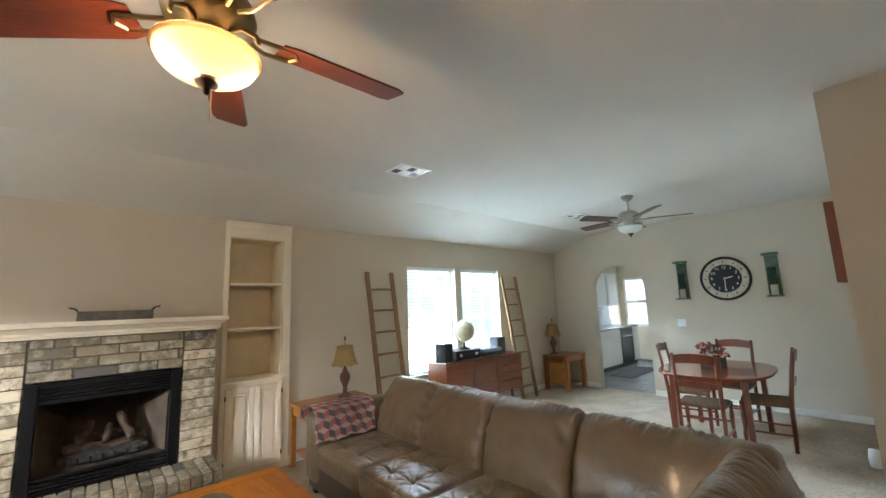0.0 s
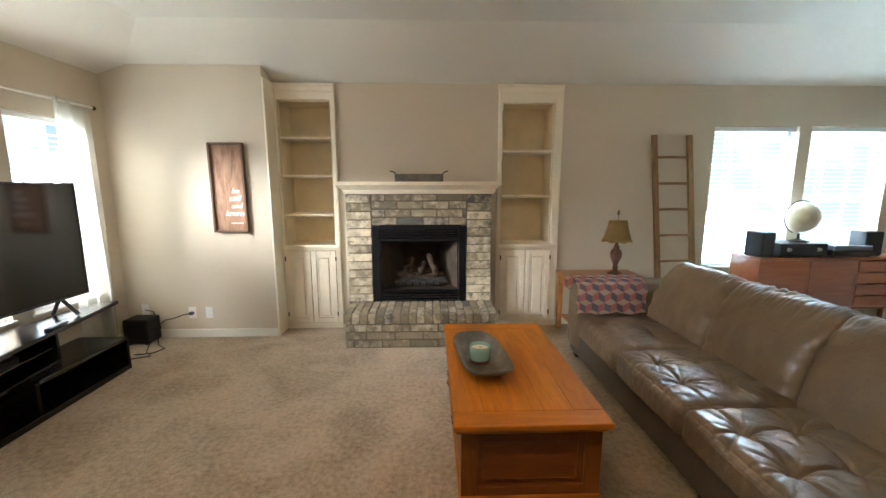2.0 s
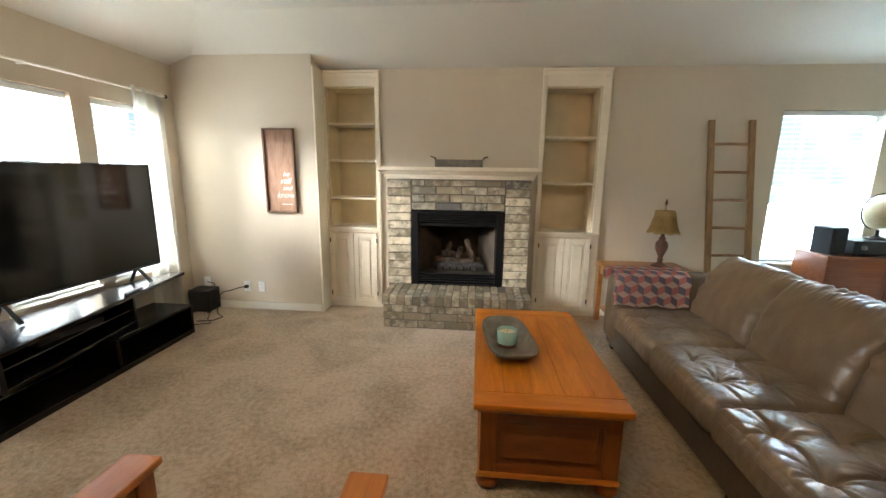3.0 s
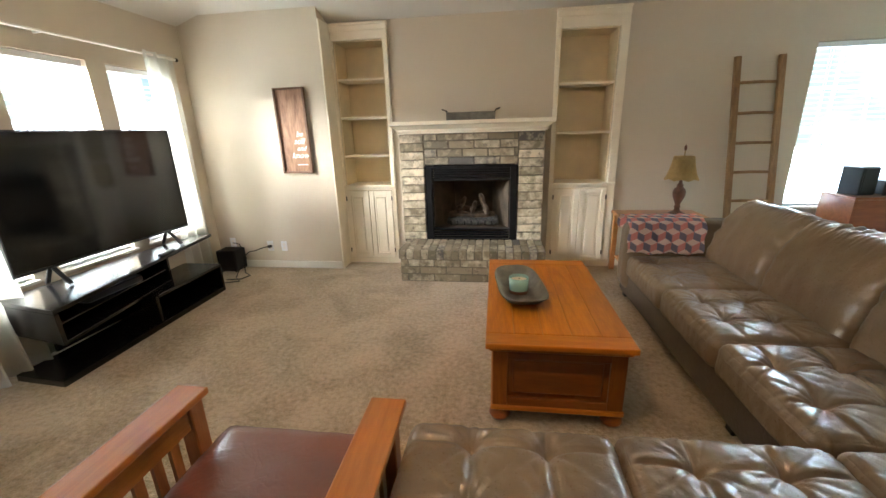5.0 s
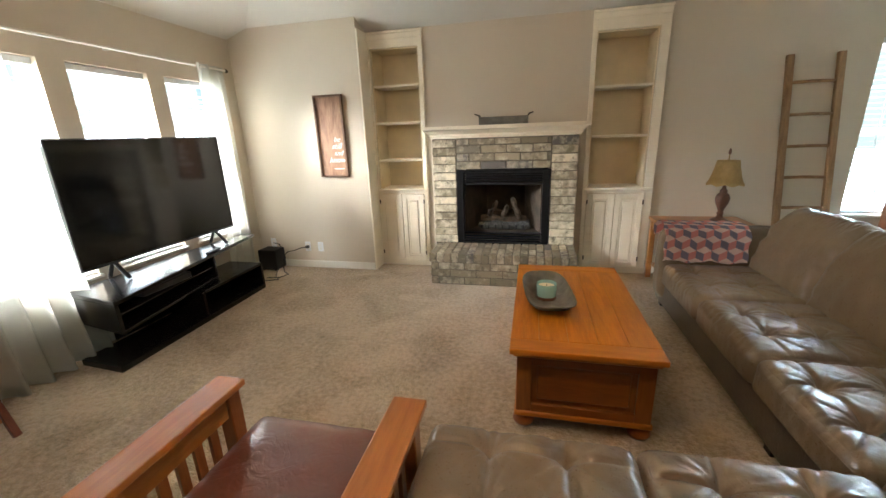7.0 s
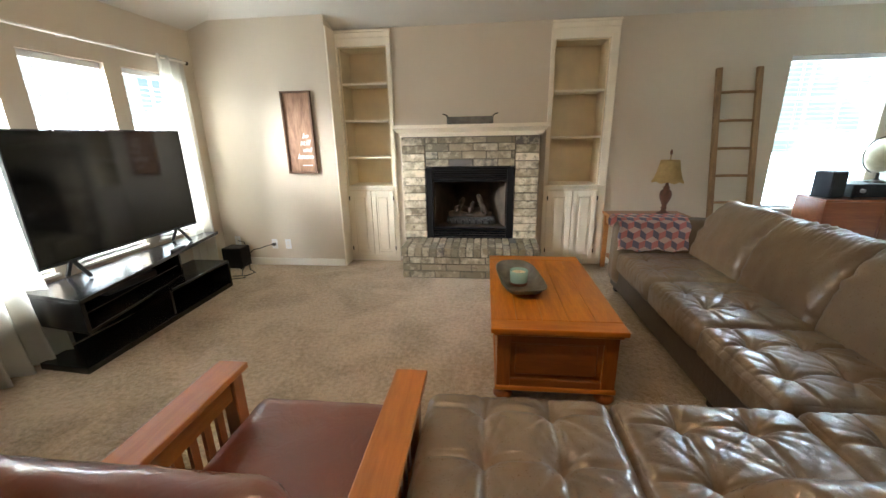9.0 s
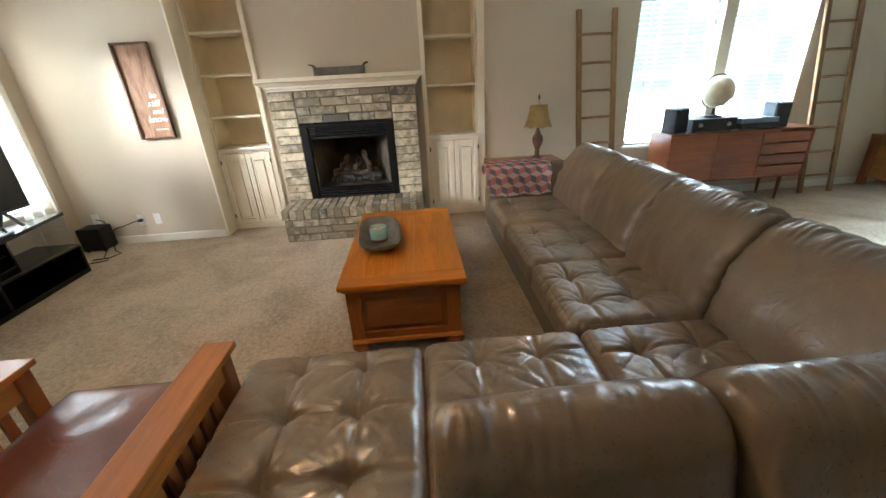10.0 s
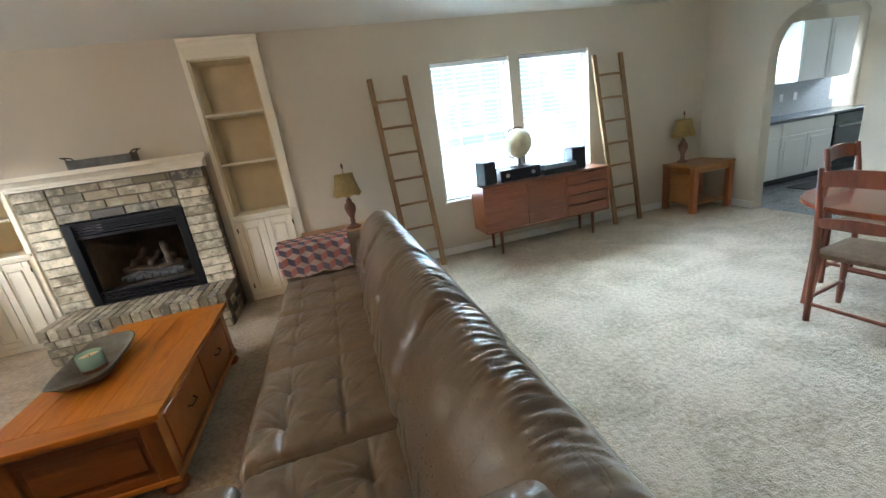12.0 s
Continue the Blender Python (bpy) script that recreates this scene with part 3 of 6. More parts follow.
r = bmesh.ops.extrude_face_region(bm, geom=bm.faces[:])
for v in r["geom"]:
    if isinstance(v, bmesh.types.BMVert):
        v.co.z += 0.12
ceiling = setting("ceiling", bm, M_CEIL, "matte painted vaulted ceiling with sloped edges", "ceiling")
roof = setting("roof_deck", box(WW - 0.5, 11.5, BACK - 0.5, 5.3, 2.95, 3.05), M_CEIL, "plain deck above the ceilings", "roof")

floor = setting("floor", box(WW - 0.2, WE + 0.06, BACK - 0.2, WN + 0.1, -0.08, 0.0), M_CARPET, "beige cut-pile carpet worn in soft swaths", "carpet")
ground = setting("ground", box(-40, 50, -40, 60, -0.35, -0.12), material("lawn_ground", (0.10, 0.14, 0.05), 0.95, vary=0.3, scale=3), "mown lawn outside", "lawn")

# baseboards
for nm, b in (("baseboard", (WW + 0.014, -1.118, WL - 0.014, WL, 0, 0.085)), ("baseboard", (1.80, WE, WN - 0.014, WN, 0, 0.085)),
              ("baseboard", (WW, WW + 0.014, BACK, WL, 0, 0.085)), ("baseboard", (WE - 0.014, WE, AY1, WN - 0.014, 0, 0.085)),
              ("baseboard", (WE - 0.014, WE, SY, AY0, 0, 0.085)), ("baseboard", (SX, WE - 0.014, SY, SY + 0.014, 0, 0.085)),
              ("baseboard", (SX - 0.014, SX, BACK, SY + 0.014, 0, 0.085))):
    setting(nm, box(*b, bev=0.004), M_TRIM, "white painted baseboard along the wall", "baseboard")


# windows: frame, sashes, sill and a lowered blind with open slats
def window(name, u0, u1, z0, z1, north=True, label=""):
    m = pose((u0 + u1) / 2, WN + 0.09, z0) if north else pose(WW - 0.09, (u0 + u1) / 2, z0, 0, 0, 90)
    w, h = u1 - u0, z1 - z0
    wnd = thing(name, m, label, "window", "", "structure")
    fr = bmesh.new()
    for x0, x1, a, b in ((-w / 2, -w / 2 + 0.045, 0, h), (w / 2 - 0.045, w / 2, 0, h), (-w / 2 + 0.045, w / 2 - 0.045, 0, 0.045), (-w / 2 + 0.045, w / 2 - 0.045, h - 0.045, h)):
        bx(fr, x0, x1, 0.0, 0.07, a, b, 0.004)
    part("window_frame", fr, M_VINYL, wnd, "white vinyl frame")
    part("meeting_rail", box(-w / 2 + 0.045, w / 2 - 0.045, 0.01, 0.05, h * 0.48 - 0.01, h * 0.48 + 0.05, bev=0.004), M_VINYL, wnd)
    for sash, (a, b) in enumerate(((0.045, h * 0.48), (h * 0.48 + 0.045, h - 0.045))):
        bars = bmesh.new()
        for k in (-1, 1):
            bx(bars, k * w / 6 - 0.011, k * w / 6 + 0.011, 0.026, 0.038, a, b)
        bx(bars, -w / 2 + 0.045, w / 2 - 0.045, 0.0285, 0.0355, (a + b) / 2 - 0.011, (a + b) / 2 + 0.011)
        part("glazing_bar", bars, M_VINYL, wnd)
        g = part("pane", box(-w / 2 + 0.045, w / 2 - 0.045, 0.040, 0.044, a, b), M_PANE, wnd)
        g.visible_shadow = False
    part("window_sill", box(-w / 2 - 0.02, w / 2 + 0.02, -0.115, 0.0, -0.022, 0.002, bev=0.005), M_TRIM, wnd, "white painted sill")
    bl = thing("window_blind", m @ Matrix.Translation((0, -0.035, 0)), "white horizontal slat blind with open slats", "blind", "window blinds")
    part("headrail", box(-w / 2 + 0.01, w / 2 - 0.01, -0.028, 0.028, h - 0.05, h - 0.004, bev=0.004), M_VINYL, bl)
    n = int((h - 0.1) / 0.046)
    base = None
    for i in range(n):
        z = 0.05 + i * 0.046
        if base is None:
            s = bmesh.new()
            bx(s, -w / 2 + 0.015, w / 2 - 0.015, -0.0125, 0.0125, -0.0012, 0.0012)
            base = part("slat", s, M_SLAT, bl, at=pose(0, 0, z, -6))
        else:
            again(base, pose(0, 0, z, -6))
    part("bottom_rail", box(-w / 2 + 0.012, w / 2 - 0.012, -0.024, 0.024, 0.012, 0.03, bev=0.004), M_VINYL, bl)
    for k in (-0.33, 0.33):
        part("ladder_cord", tube(bmesh.new(), [(k * w, -0.027, 0.02), (k * w, -0.027, h - 0.03)], 0.0022, 5), M_VINYL, bl)
    part("wand", tube(bmesh.new(), [(-w * 0.36, -0.034, h - 0.05), (-w * 0.35, -0.036, h * 0.42)], 0.004, 6), M_VINYL, bl)


M_PANE = bpy.data.materials.new("clear_glass")
M_PANE.use_nodes = True
_b = M_PANE.node_tree.nodes["Principled BSDF"]
_b.inputs["Transmission Weight"].default_value, _b.inputs["Roughness"].default_value, _b.inputs["IOR"].default_value = 1.0, 0.0, 1.02
for i, (a, b, c, d) in enumerate(NWIN):
    window(f"window_{i + 1}", a, b, c, d, True, "white double-hung window with a slat blind, bright daylight outside")
for i, (a, b, c, d) in enumerate(WWIN):
    window(f"window_{i + 3}", a, b, c, d, False, "white double-hung window with a slat blind behind the television")

# bright garden outside
setting("backdrop_north", box(-3, 11, 9.5, 9.6, -0.12, 5.5), M_OUT, "overexposed pale garden and sky", "backdrop")
setting("backdrop_west", box(-8.1, -8.0, -4, 9.4, -0.12, 5.5), M_OUT, "overexposed pale garden and sky", "backdrop")

# ---- fireplace wall ----
fireplace = thing("fireplace", (0.33, 4.23, 0), "limewashed brick fireplace with raised hearth and black firebox", "fireplace")


def built_in(x0, x1, zs, niche, label):
    """A shelf niche over a two-door cabinet, framed in painted boards."""
    yf = WN - 0.035
    t = thing("built_in_bookcase", (x0, yf, 0), label, "bookcase", "built-in bookcases")
    w, d = x1 - x0, 0.035
    n0, n1 = niche[0] - x0, niche[1] - x0
    part("side_board", box(0, n0, 0, d, 0, 2.44, bev=0.004), M_CREAM, t)
    part("side_board", box(n1, w, 0, d, 0, 2.44, bev=0.004), M_CREAM, t)
    hd = bmesh.new()
    bx(hd, n0, n1, 0.002, d, niche[3] - 0.005, 2.44)
    bx(hd, 0.0, w, -0.006, d, 2.44, 2.492, 0.003)
    bx(hd, 0.0, w + 0.006, -0.018, d, 2.492, 2.515, 0.006, 2)
    part("cornice", hd, M_CREAM, t)
    dp = 0.30
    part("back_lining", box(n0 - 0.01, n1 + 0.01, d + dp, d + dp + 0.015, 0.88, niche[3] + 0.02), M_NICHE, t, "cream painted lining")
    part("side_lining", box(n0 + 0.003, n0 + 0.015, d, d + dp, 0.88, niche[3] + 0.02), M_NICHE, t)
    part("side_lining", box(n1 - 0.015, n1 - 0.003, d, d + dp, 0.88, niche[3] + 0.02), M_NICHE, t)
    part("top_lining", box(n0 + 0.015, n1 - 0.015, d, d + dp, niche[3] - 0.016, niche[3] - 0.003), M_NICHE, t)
    for z in zs:
        part("shelf", box(n0 + 0.016, n1 - 0.016, 0.01, d + dp - 0.002, z - 0.022, z, bev=0.003), M_CREAM, t)
    part("counter_ledge", box(0.004, w - 0.004, -0.022, d + dp, 0.875, 0.905, bev=0.006, seg=2), M_CREAM, t)
    part("face_frame", pierced(bmesh.new(), n0, n1, 0.0, 0.875, [(n0 + 0.012, n1 - 0.012, 0.075, 0.85)], lambda b, a, c, z0, z1: bx(b, a, c, 0.003, d, z0, z1)), M_CREAM, t)
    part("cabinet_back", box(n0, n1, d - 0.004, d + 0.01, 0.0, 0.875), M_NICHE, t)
    mid = (n0 + n1) / 2
    for a, b in ((n0 + 0.004, mid - 0.003), (mid + 0.003, n1 - 0.004)):
        db = bmesh.new()
        z0, z1, s = 0.065, 0.845, 0.052
        bx(db, a, a + s, -0.017, 0.002, z0, z1, 0.003)
        bx(db, b - s, b, -0.017, 0.002, z0, z1, 0.003)
        bx(db, a + s, b - s, -0.017, 0.002, z0, z0 + s, 0.003)
        bx(db, a + s, b - s, -0.017, 0.002, z1 - s, z1, 0.003)
        bx(db, a + s, b - s, -0.005, 0.002, z0 + s, z1 - s)
        door = part("door", db, M_CREAM, t)
        part("raised_panel", box(a + s + 0.022, b - s - 0.022, -0.016, -0.004, z0 + s + 0.022, z1 - s - 0.022, bev=0.009), M_CREAM, door)
        hx = a if a < mid - 0.05 and b < mid else b
        for hz in (0.16, 0.76):
            part("hinge", box(hx - 0.006, hx + 0.006, -0.022, -0.016, hz - 0.024, hz + 0.024, bev=0.002), M_BRONZE, door, "dark bronze hinge")
    part("plinth", box(0.0, w, -0.01, 0.0, 0.0, 0.06, bev=0.003), M_CREAM, t)
    return t


left_case = built_in(-1.097, -0.505, (2.005, 1.627, 1.228), NICHE[0], "cream built-in bookcase with empty shelves over two doors")
built_in(1.142, 1.80, (1.875, 1.415), NICHE[1], "cream built-in bookcase with fewer empty shelves over two doors")

# the alcove's cream side board, in front of the cabinet doors
part("alcove_side", box(-0.020, -0.001, WL - WN + 0.033, 0.033, 0, 2.515, bev=0.003), M_CREAM, left_case)

# mantel: a moulded shelf above the bricks
bm = bmesh.new()
prof = [(4.40, 1.435), (4.226, 1.435), (4.226, 1.452), (4.214, 1.458), (4.214, 1.478), (4.200, 1.490), (4.186, 1.503), (4.176, 1.512), (4.160, 1.517), (4.152, 1.520), (4.152, 1.556), (4.40, 1.556)]
ends = [[bm.verts.new((x + s * max(0, (4.226 - y)) * 0.9, y, z)) for y, z in prof] for x, s in ((-0.415, -1), (1.085, 1))]
for i in range(len(prof)):
    j = (i + 1) % len(prof)
    bm.faces.new((ends[0][i], ends[0][j], ends[1][j], ends[1][i]))
bm.faces.new(ends[0][::-1])
bm.faces.new(ends[1])
mantel = tagged(part("mantel_shelf", bm, M_CREAM), "cream painted moulded mantel shelf over the brick fireplace", "mantel")

FP = Vector((0.33, 4.23, 0))


def loc(x0, x1, y0, y1, z0, z1, **k):
    return box(x0 - FP.x, x1 - FP.x, y0 - FP.y, y1 - FP.y, z0, z1, **k)


b = bmesh.new()
for a in ((-0.40, -0.155, 4.245, 4.40, 0.30, 1.435), (0.815, 1.065, 4.245, 4.40, 0.30, 1.435), (-0.155, 0.815, 4.245, 4.40, 1.12, 1.435), (-0.352, 1.055, 3.805, 4.245, 0, 0.315), (-0.36, 1.06, 4.245, 4.40, 0, 0.30)):
    bx(b, a[0] - FP.x, a[1] - FP.x, a[2] - FP.y, a[3] - FP.y, a[4], a[5])
part("mortar_core", b, M_MORTAR, fireplace, "grey-brown mortar")
# firebox of black sheet metal
b = bmesh.new()
for a in ((-0.148, -0.075, 4.225, 4.30, 0.315, 1.11), (0.735, 0.808, 4.225, 4.30, 0.315, 1.11), (-0.075, 0.735, 4.225, 4.30, 1.085, 1.11), (-0.075, 0.735, 4.225, 4.30, 0.315, 0.335), (-0.075, 0.735, 4.245, 4.30, 0.955, 0.985), (-0.075, 0.735, 4.245, 4.30, 0.425, 0.445)):
    bx(b, a[0] - FP.x, a[1] - FP.x, a[2] - FP.y, a[3] - FP.y, a[4], a[5], 0.003)
box_part = part("firebox_frame", b, M_BLACK, fireplace, "black metal firebox frame")
for z0 in (0.345, 0.370, 0.395, 0.995, 1.02, 1.045, 1.068):
    sl = loc(-0.07, 0.73, 4.238, 4.262, z0, z0 + 0.014)
    part("louvre", sl, M_BLACK, box_part)
b = bmesh.new()
pl = [(-0.075, 4.30), (0.735, 4.30), (0.56, 4.80), (0.10, 4.80)]
lo, hi = [b.verts.new((x - FP.x, y - FP.y, 0.43)) for x, y in pl], [b.verts.new((x - FP.x, y - FP.y, 0.97)) for x, y in pl]
for f in ((lo[0], lo[1], lo[2], lo[3]), (hi[0], hi[3], hi[2], hi[1]), (lo[1], hi[1], hi[2], lo[2]), (lo[2], hi[2], hi[3], lo[3]), (lo[3], hi[3], hi[0], lo[0])):
    b.faces.new(f)
bmesh.ops.recalc_face_normals(b, faces=b.faces[:])
bmesh.ops.solidify(b, geom=b.faces[:], thickness=0.012)
part("refractory_lining", b, M_REFR, fireplace, "sooty firebrick lining")
# unseen enclosure, added so that no daylight leaks into the firebox
b = bmesh.new()
for a in ((-0.40, 1.06, 4.95, 5.05, 0.0, 1.4), (-0.40, -0.25, 4.58, 4.95, 0.0, 1.4), (0.91, 1.06, 4.58, 4.95, 0.0, 1.4), (-0.25, 0.91, 4.58, 4.95, 1.25, 1.4), (-0.25, 0.91, 4.58, 4.95, 0.0, 0.2)):
    bx(b, *a)
setting("chimney_chase", b, M_WALL, "unseen box behind the firebox that keeps daylight out", "chimney")
part("firebox_shell", loc(-0.145, 0.805, 4.82, 4.86, 0.31, 1.11), M_BLACK, fireplace)
part("ember_bed", cushion(0.56, 0.26, 0.07, 0.03, 0.02, cuts=10, wrinkle=0.02), M_ASH, fireplace, "grey ash and ember bed", at=(0.33 - FP.x, 4.50 - FP.y, 0.45))
lg = [((0.08, 4.44, 0.56), (0.58, 4.47, 0.55), 0.042), ((0.15, 4.55, 0.60), (0.50, 4.60, 0.60), 0.045), ((0.18, 4.40, 0.60), (0.24, 4.60, 0.71), 0.03), ((0.50, 4.40, 0.58), (0.42, 4.58, 0.75), 0.034), ((0.33, 4.38, 0.59), (0.36, 4.60, 0.66), 0.028)]
for a, c, rr in lg:
    pts = [Vector(a).lerp(Vector(c), k / 5) + Vector((0, 0, 0.012 * math.sin(k * 1.7))) - FP for k in range(6)]
    part("gas_log", tube(bmesh.new(), pts, [rr * (0.85 + 0.2 * math.sin(k * 2.1)) for k in range(6)], 9), M_LOG, fireplace, "charred ceramic log", smooth=True)
b = bmesh.new()
for k in range(7):
    x = 0.10 + k * 0.075 - FP.x
    tube(b, [(x, 4.36 - FP.y, 0.46), (x, 4.36 - FP.y, 0.50), (x, 4.60 - FP.y, 0.50)], 0.008, 6)
part("log_grate", b, M_BLACK, fireplace)

# things on the mantel
tray = thing("mantel_tray", (0.335, 4.275, 1.556), "shallow grey metal trough tray with upturned handles on the mantel", "tray")
b = bmesh.new()
for a in ((-0.24, 0.24, -0.075, 0.075, 0, 0.008), (-0.24, 0.24, -0.075, -0.067, 0.008, 0.075), (-0.24, 0.24, 0.067, 0.075, 0.008, 0.075), (-0.24, -0.232, -0.067, 0.067, 0.008, 0.08), (0.232, 0.24, -0.067, 0.067, 0.008, 0.08)):
    bx(b, *a)
part("trough", b, M_TIN, tray)
for s in (-1, 1):
    part("handle", tube(bmesh.new(), [(s * 0.236, -0.05, 0.075), (s * 0.25, -0.05, 0.095), (s * 0.285, -0.03, 0.105), (s * 0.285, 0.03, 0.105), (s * 0.25, 0.05, 0.095), (s * 0.236, 0.05, 0.075)], 0.006, 6), M_BRONZE, tray)

# sign
sign = thing("wall_sign", Matrix.Translation((-1.487, WL, 1.073)) @ Matrix.Diagonal((0.95, 1.0, 0.94, 1.0)), "rustic brown framed wooden sign with white script lettering", "sign")
part("board", box(-0.155, 0.155, -0.018, -0.002, 0.015, 0.885), M_SIGN, sign)
for a in ((-0.172, -0.152, 0, 0.90), (0.152, 0.172, 0, 0.90)):
    part("frame_side", box(a[0], a[1], -0.04, 0, a[2], a[3], bev=0.002), M_SIGNFRAME, sign)
for a in ((0, 0.02), (0.88, 0.90)):
    part("frame_rail", box(-0.152, 0.152, -0.04, 0, a[0], a[1], bev=0.002), M_SIGNFRAME, sign)
for txt, x, z, s in (("be", 0.062, 0.42, 0.078), ("still", 0.05, 0.345, 0.088), ("and", 0.068, 0.268, 0.074), ("know", 0.045, 0.192, 0.088)):
    letters(txt, s, M_WHITE, sign, pose(x, -0.0205, z, 90, 0, 0), shear=0.35)
part("small_print_bar", box(0.0, 0.12, -0.0205, -0.018, 0.088, 0.096), M_WHITE, sign)

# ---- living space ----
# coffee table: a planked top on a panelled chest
# rails, panels and drawers: pine darkened in the colour for their shaded faces
M_PINEX_SHADED = wood("red_brown_pine_panel", (0.19, 0.045, 0.003), (0.28, 0.072, 0.005), 0.4, "X", coat=0.03)
ct = thing("coffee_table", (0.90, 2.485, 0), "honey-orange pine coffee table chest with planked top and panelled sides", "coffee table")
W, L, H = 0.71, 1.295, 0.468
end = 0.115
for s in (-1, 1):
    part("breadboard_end", box(-W / 2, W / 2, min(s * (L / 2 - end), s * L / 2), max(s * (L / 2 - end), s * L / 2), H - 0.03, H, bev=0.005, seg=2), M_PINEX, ct)
pw = W / 5
for i in range(5):
    part("plank", box(-W / 2 + i * pw + 0.0008, -W / 2 + (i + 1) * pw - 0.0008, -L / 2 + end + 0.0008, L / 2 - end - 0.0008, H - 0.03, H, bev=0.0015), M_PINE, ct)
part("top_moulding", box(-W / 2 + 0.018, W / 2 - 0.018, -L / 2 + 0.018, L / 2 - 0.018, H - 0.052, H - 0.03, bev=0.006), M_PINE, ct)
bw, bl = W / 2 - 0.035, L / 2 - 0.035
part("carcass", box(-bw + 0.02, bw - 0.02, -bl + 0.02, bl - 0.02, 0.085, H - 0.052), M_PINEZ_SHADED, ct)
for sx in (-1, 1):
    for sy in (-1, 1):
        part("corner_post", box(*sorted((sx * bw, sx * (bw - 0.075))), *sorted((sy * bl, sy * (bl - 0.075))), 0.075, H - 0.052, bev=0.003), M_PINEZ_SHADED, ct)
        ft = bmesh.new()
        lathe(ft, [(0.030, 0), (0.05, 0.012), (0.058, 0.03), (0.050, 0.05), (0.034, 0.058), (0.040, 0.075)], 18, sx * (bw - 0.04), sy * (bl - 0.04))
        part("bun_foot", ft, M_PINEZ_SHADED, ct, smooth=True)
for sy in (-1, 1):
    y = sy * bl
    for z0, z1 in ((0.08, 0.145), (H - 0.10, H - 0.052)):
        part("end_rail", box(-bw + 0.075, bw - 0.075, *sorted((y, y - sy * 0.02)), z0, z1, bev=0.003), M_PINEX_SHADED, ct)
    part("end_panel", box(-bw + 0.10, bw - 0.10, *sorted((y - sy * 0.012, y - sy * 0.024)), 0.165, H - 0.115, bev=0.008), M_PINEX_SHADED, ct)
    part("base_moulding", box(-bw - 0.008, bw + 0.008, *sorted((y + sy * 0.008, y - sy * 0.01)), 0.07, 0.10, bev=0.005), M_PINEX, ct)
for sx in (-1, 1):
    x = sx * bw
    part("base_moulding", box(*sorted((x + sx * 0.008, x - sx * 0.01)), -bl - 0.0, bl + 0.0, 0.07, 0.10, bev=0.005), M_PINE, ct)
    for k in range(2):
        y0 = -bl + 0.085 + k * (bl - 0.08)
        dr = part("drawer_front", box(*sorted((x - sx * 0.002, x - sx * 0.02)), y0, y0 + bl - 0.09, 0.12, H - 0.075, bev=0.006), M_PINEX_SHADED, ct)
        part("drawer_pull", tube(bmesh.new(), [(x, y0 + bl / 2 - 0.09, 0.27), (x + sx * 0.02, y0 + bl / 2 - 0.08, 0.26), (x + sx * 0.02, y0 + bl / 2 - 0.01, 0.26), (x, y0 + bl / 2, 0.27)], 0.005, 6), M_BRONZE, dr, "dark bronze pull")

# dish with a candle jar
dish = thing("decorative_dish", pose(0.742, 2.475, 0.468, 0, 0, 6), "shallow grey-green patinated rectangular metal dish on the coffee table", "dish")
b = bmesh.new()
N = 40
rings = []
for k, (sx, sy, z) in enumerate([(0.07, 0.14, 0.0), (0.09, 0.18, 0.002), (0.118, 0.245, 0.03), (0.138, 0.295, 0.062), (0.144, 0.307, 0.066), (0.138, 0.299, 0.069), (0.113, 0.24, 0.034), (0.085, 0.18, 0.012), (0.05, 0.1, 0.010)]):
    ring = []
    for i in range(N):
        a = 2 * math.pi * i / N
        c, s = math.cos(a), math.sin(a)
        p = 0.55
        ring.append(b.verts.new((sx * math.copysign(abs(c) ** p, c), sy * math.copysign(abs(s) ** p, s), z + (0.012 * (abs(s) ** 3) if 2 < k < 6 else 0))))
    rings.append(ring)
for q, w2 in zip(rings, rings[1:]):
    for i in range(N):
        b.faces.new((q[i], q[(i + 1) % N], w2[(i + 1) % N], w2[i]))
b.faces.new(rings[0][::-1])
b.faces.new(rings[-1])
part("dish_body", b, M_PATINA, dish, smooth=True)
jar = thing("candle_jar", Matrix.Translation((0.735, 2.46, 0.481)) @ Matrix.Scale(1.15, 4), "pale teal glass candle jar standing in the metal dish", "candle")
part("jar", lathe(bmesh.new(), [(0.044, 0), (0.050, 0.006), (0.052, 0.05), (0.052, 0.085), (0.049, 0.085), (0.048, 0.068)], 28), M_CANDLEGLASS, jar, smooth=True)
part("wax", lathe(bmesh.new(), [(0.047, 0.06), (0.047, 0.068), (0.01, 0.069), (0.0, 0.069)], 24), M_WAX, jar)
part("base_ring", lathe(bmesh.new(), [(0.0525, 0.001), (0.0535, 0.012), (0.0525, 0.018)], 28, cap=False), M_LAMPBODY, jar, smooth=True)
part("wick", tube(bmesh.new(), [(0, 0, 0.066), (0.002, 0, 0.08)], 0.0015, 5), M_CABLE, jar)

# sectional sofa
sofa = thing("sectional_sofa", (1.66, 1.36, 0), "taupe leather L-shaped sectional sofa with button-tufted seats", "sofa")
S0 = Vector((1.66, 1.36, 0))


def rel(x, y, z, rz=0, rx=0, ry=0):
    return pose(x - S0.x, y - S0.y, z, rx, ry, rz)


def sbox(nm, x0, x1, y0, y1, z0, z1, mat=M_LEATHER_SHADED, bev=0.03):
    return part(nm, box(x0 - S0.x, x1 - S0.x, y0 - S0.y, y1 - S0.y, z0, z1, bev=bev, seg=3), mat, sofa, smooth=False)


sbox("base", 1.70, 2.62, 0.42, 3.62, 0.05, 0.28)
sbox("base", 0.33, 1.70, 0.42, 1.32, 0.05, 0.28)
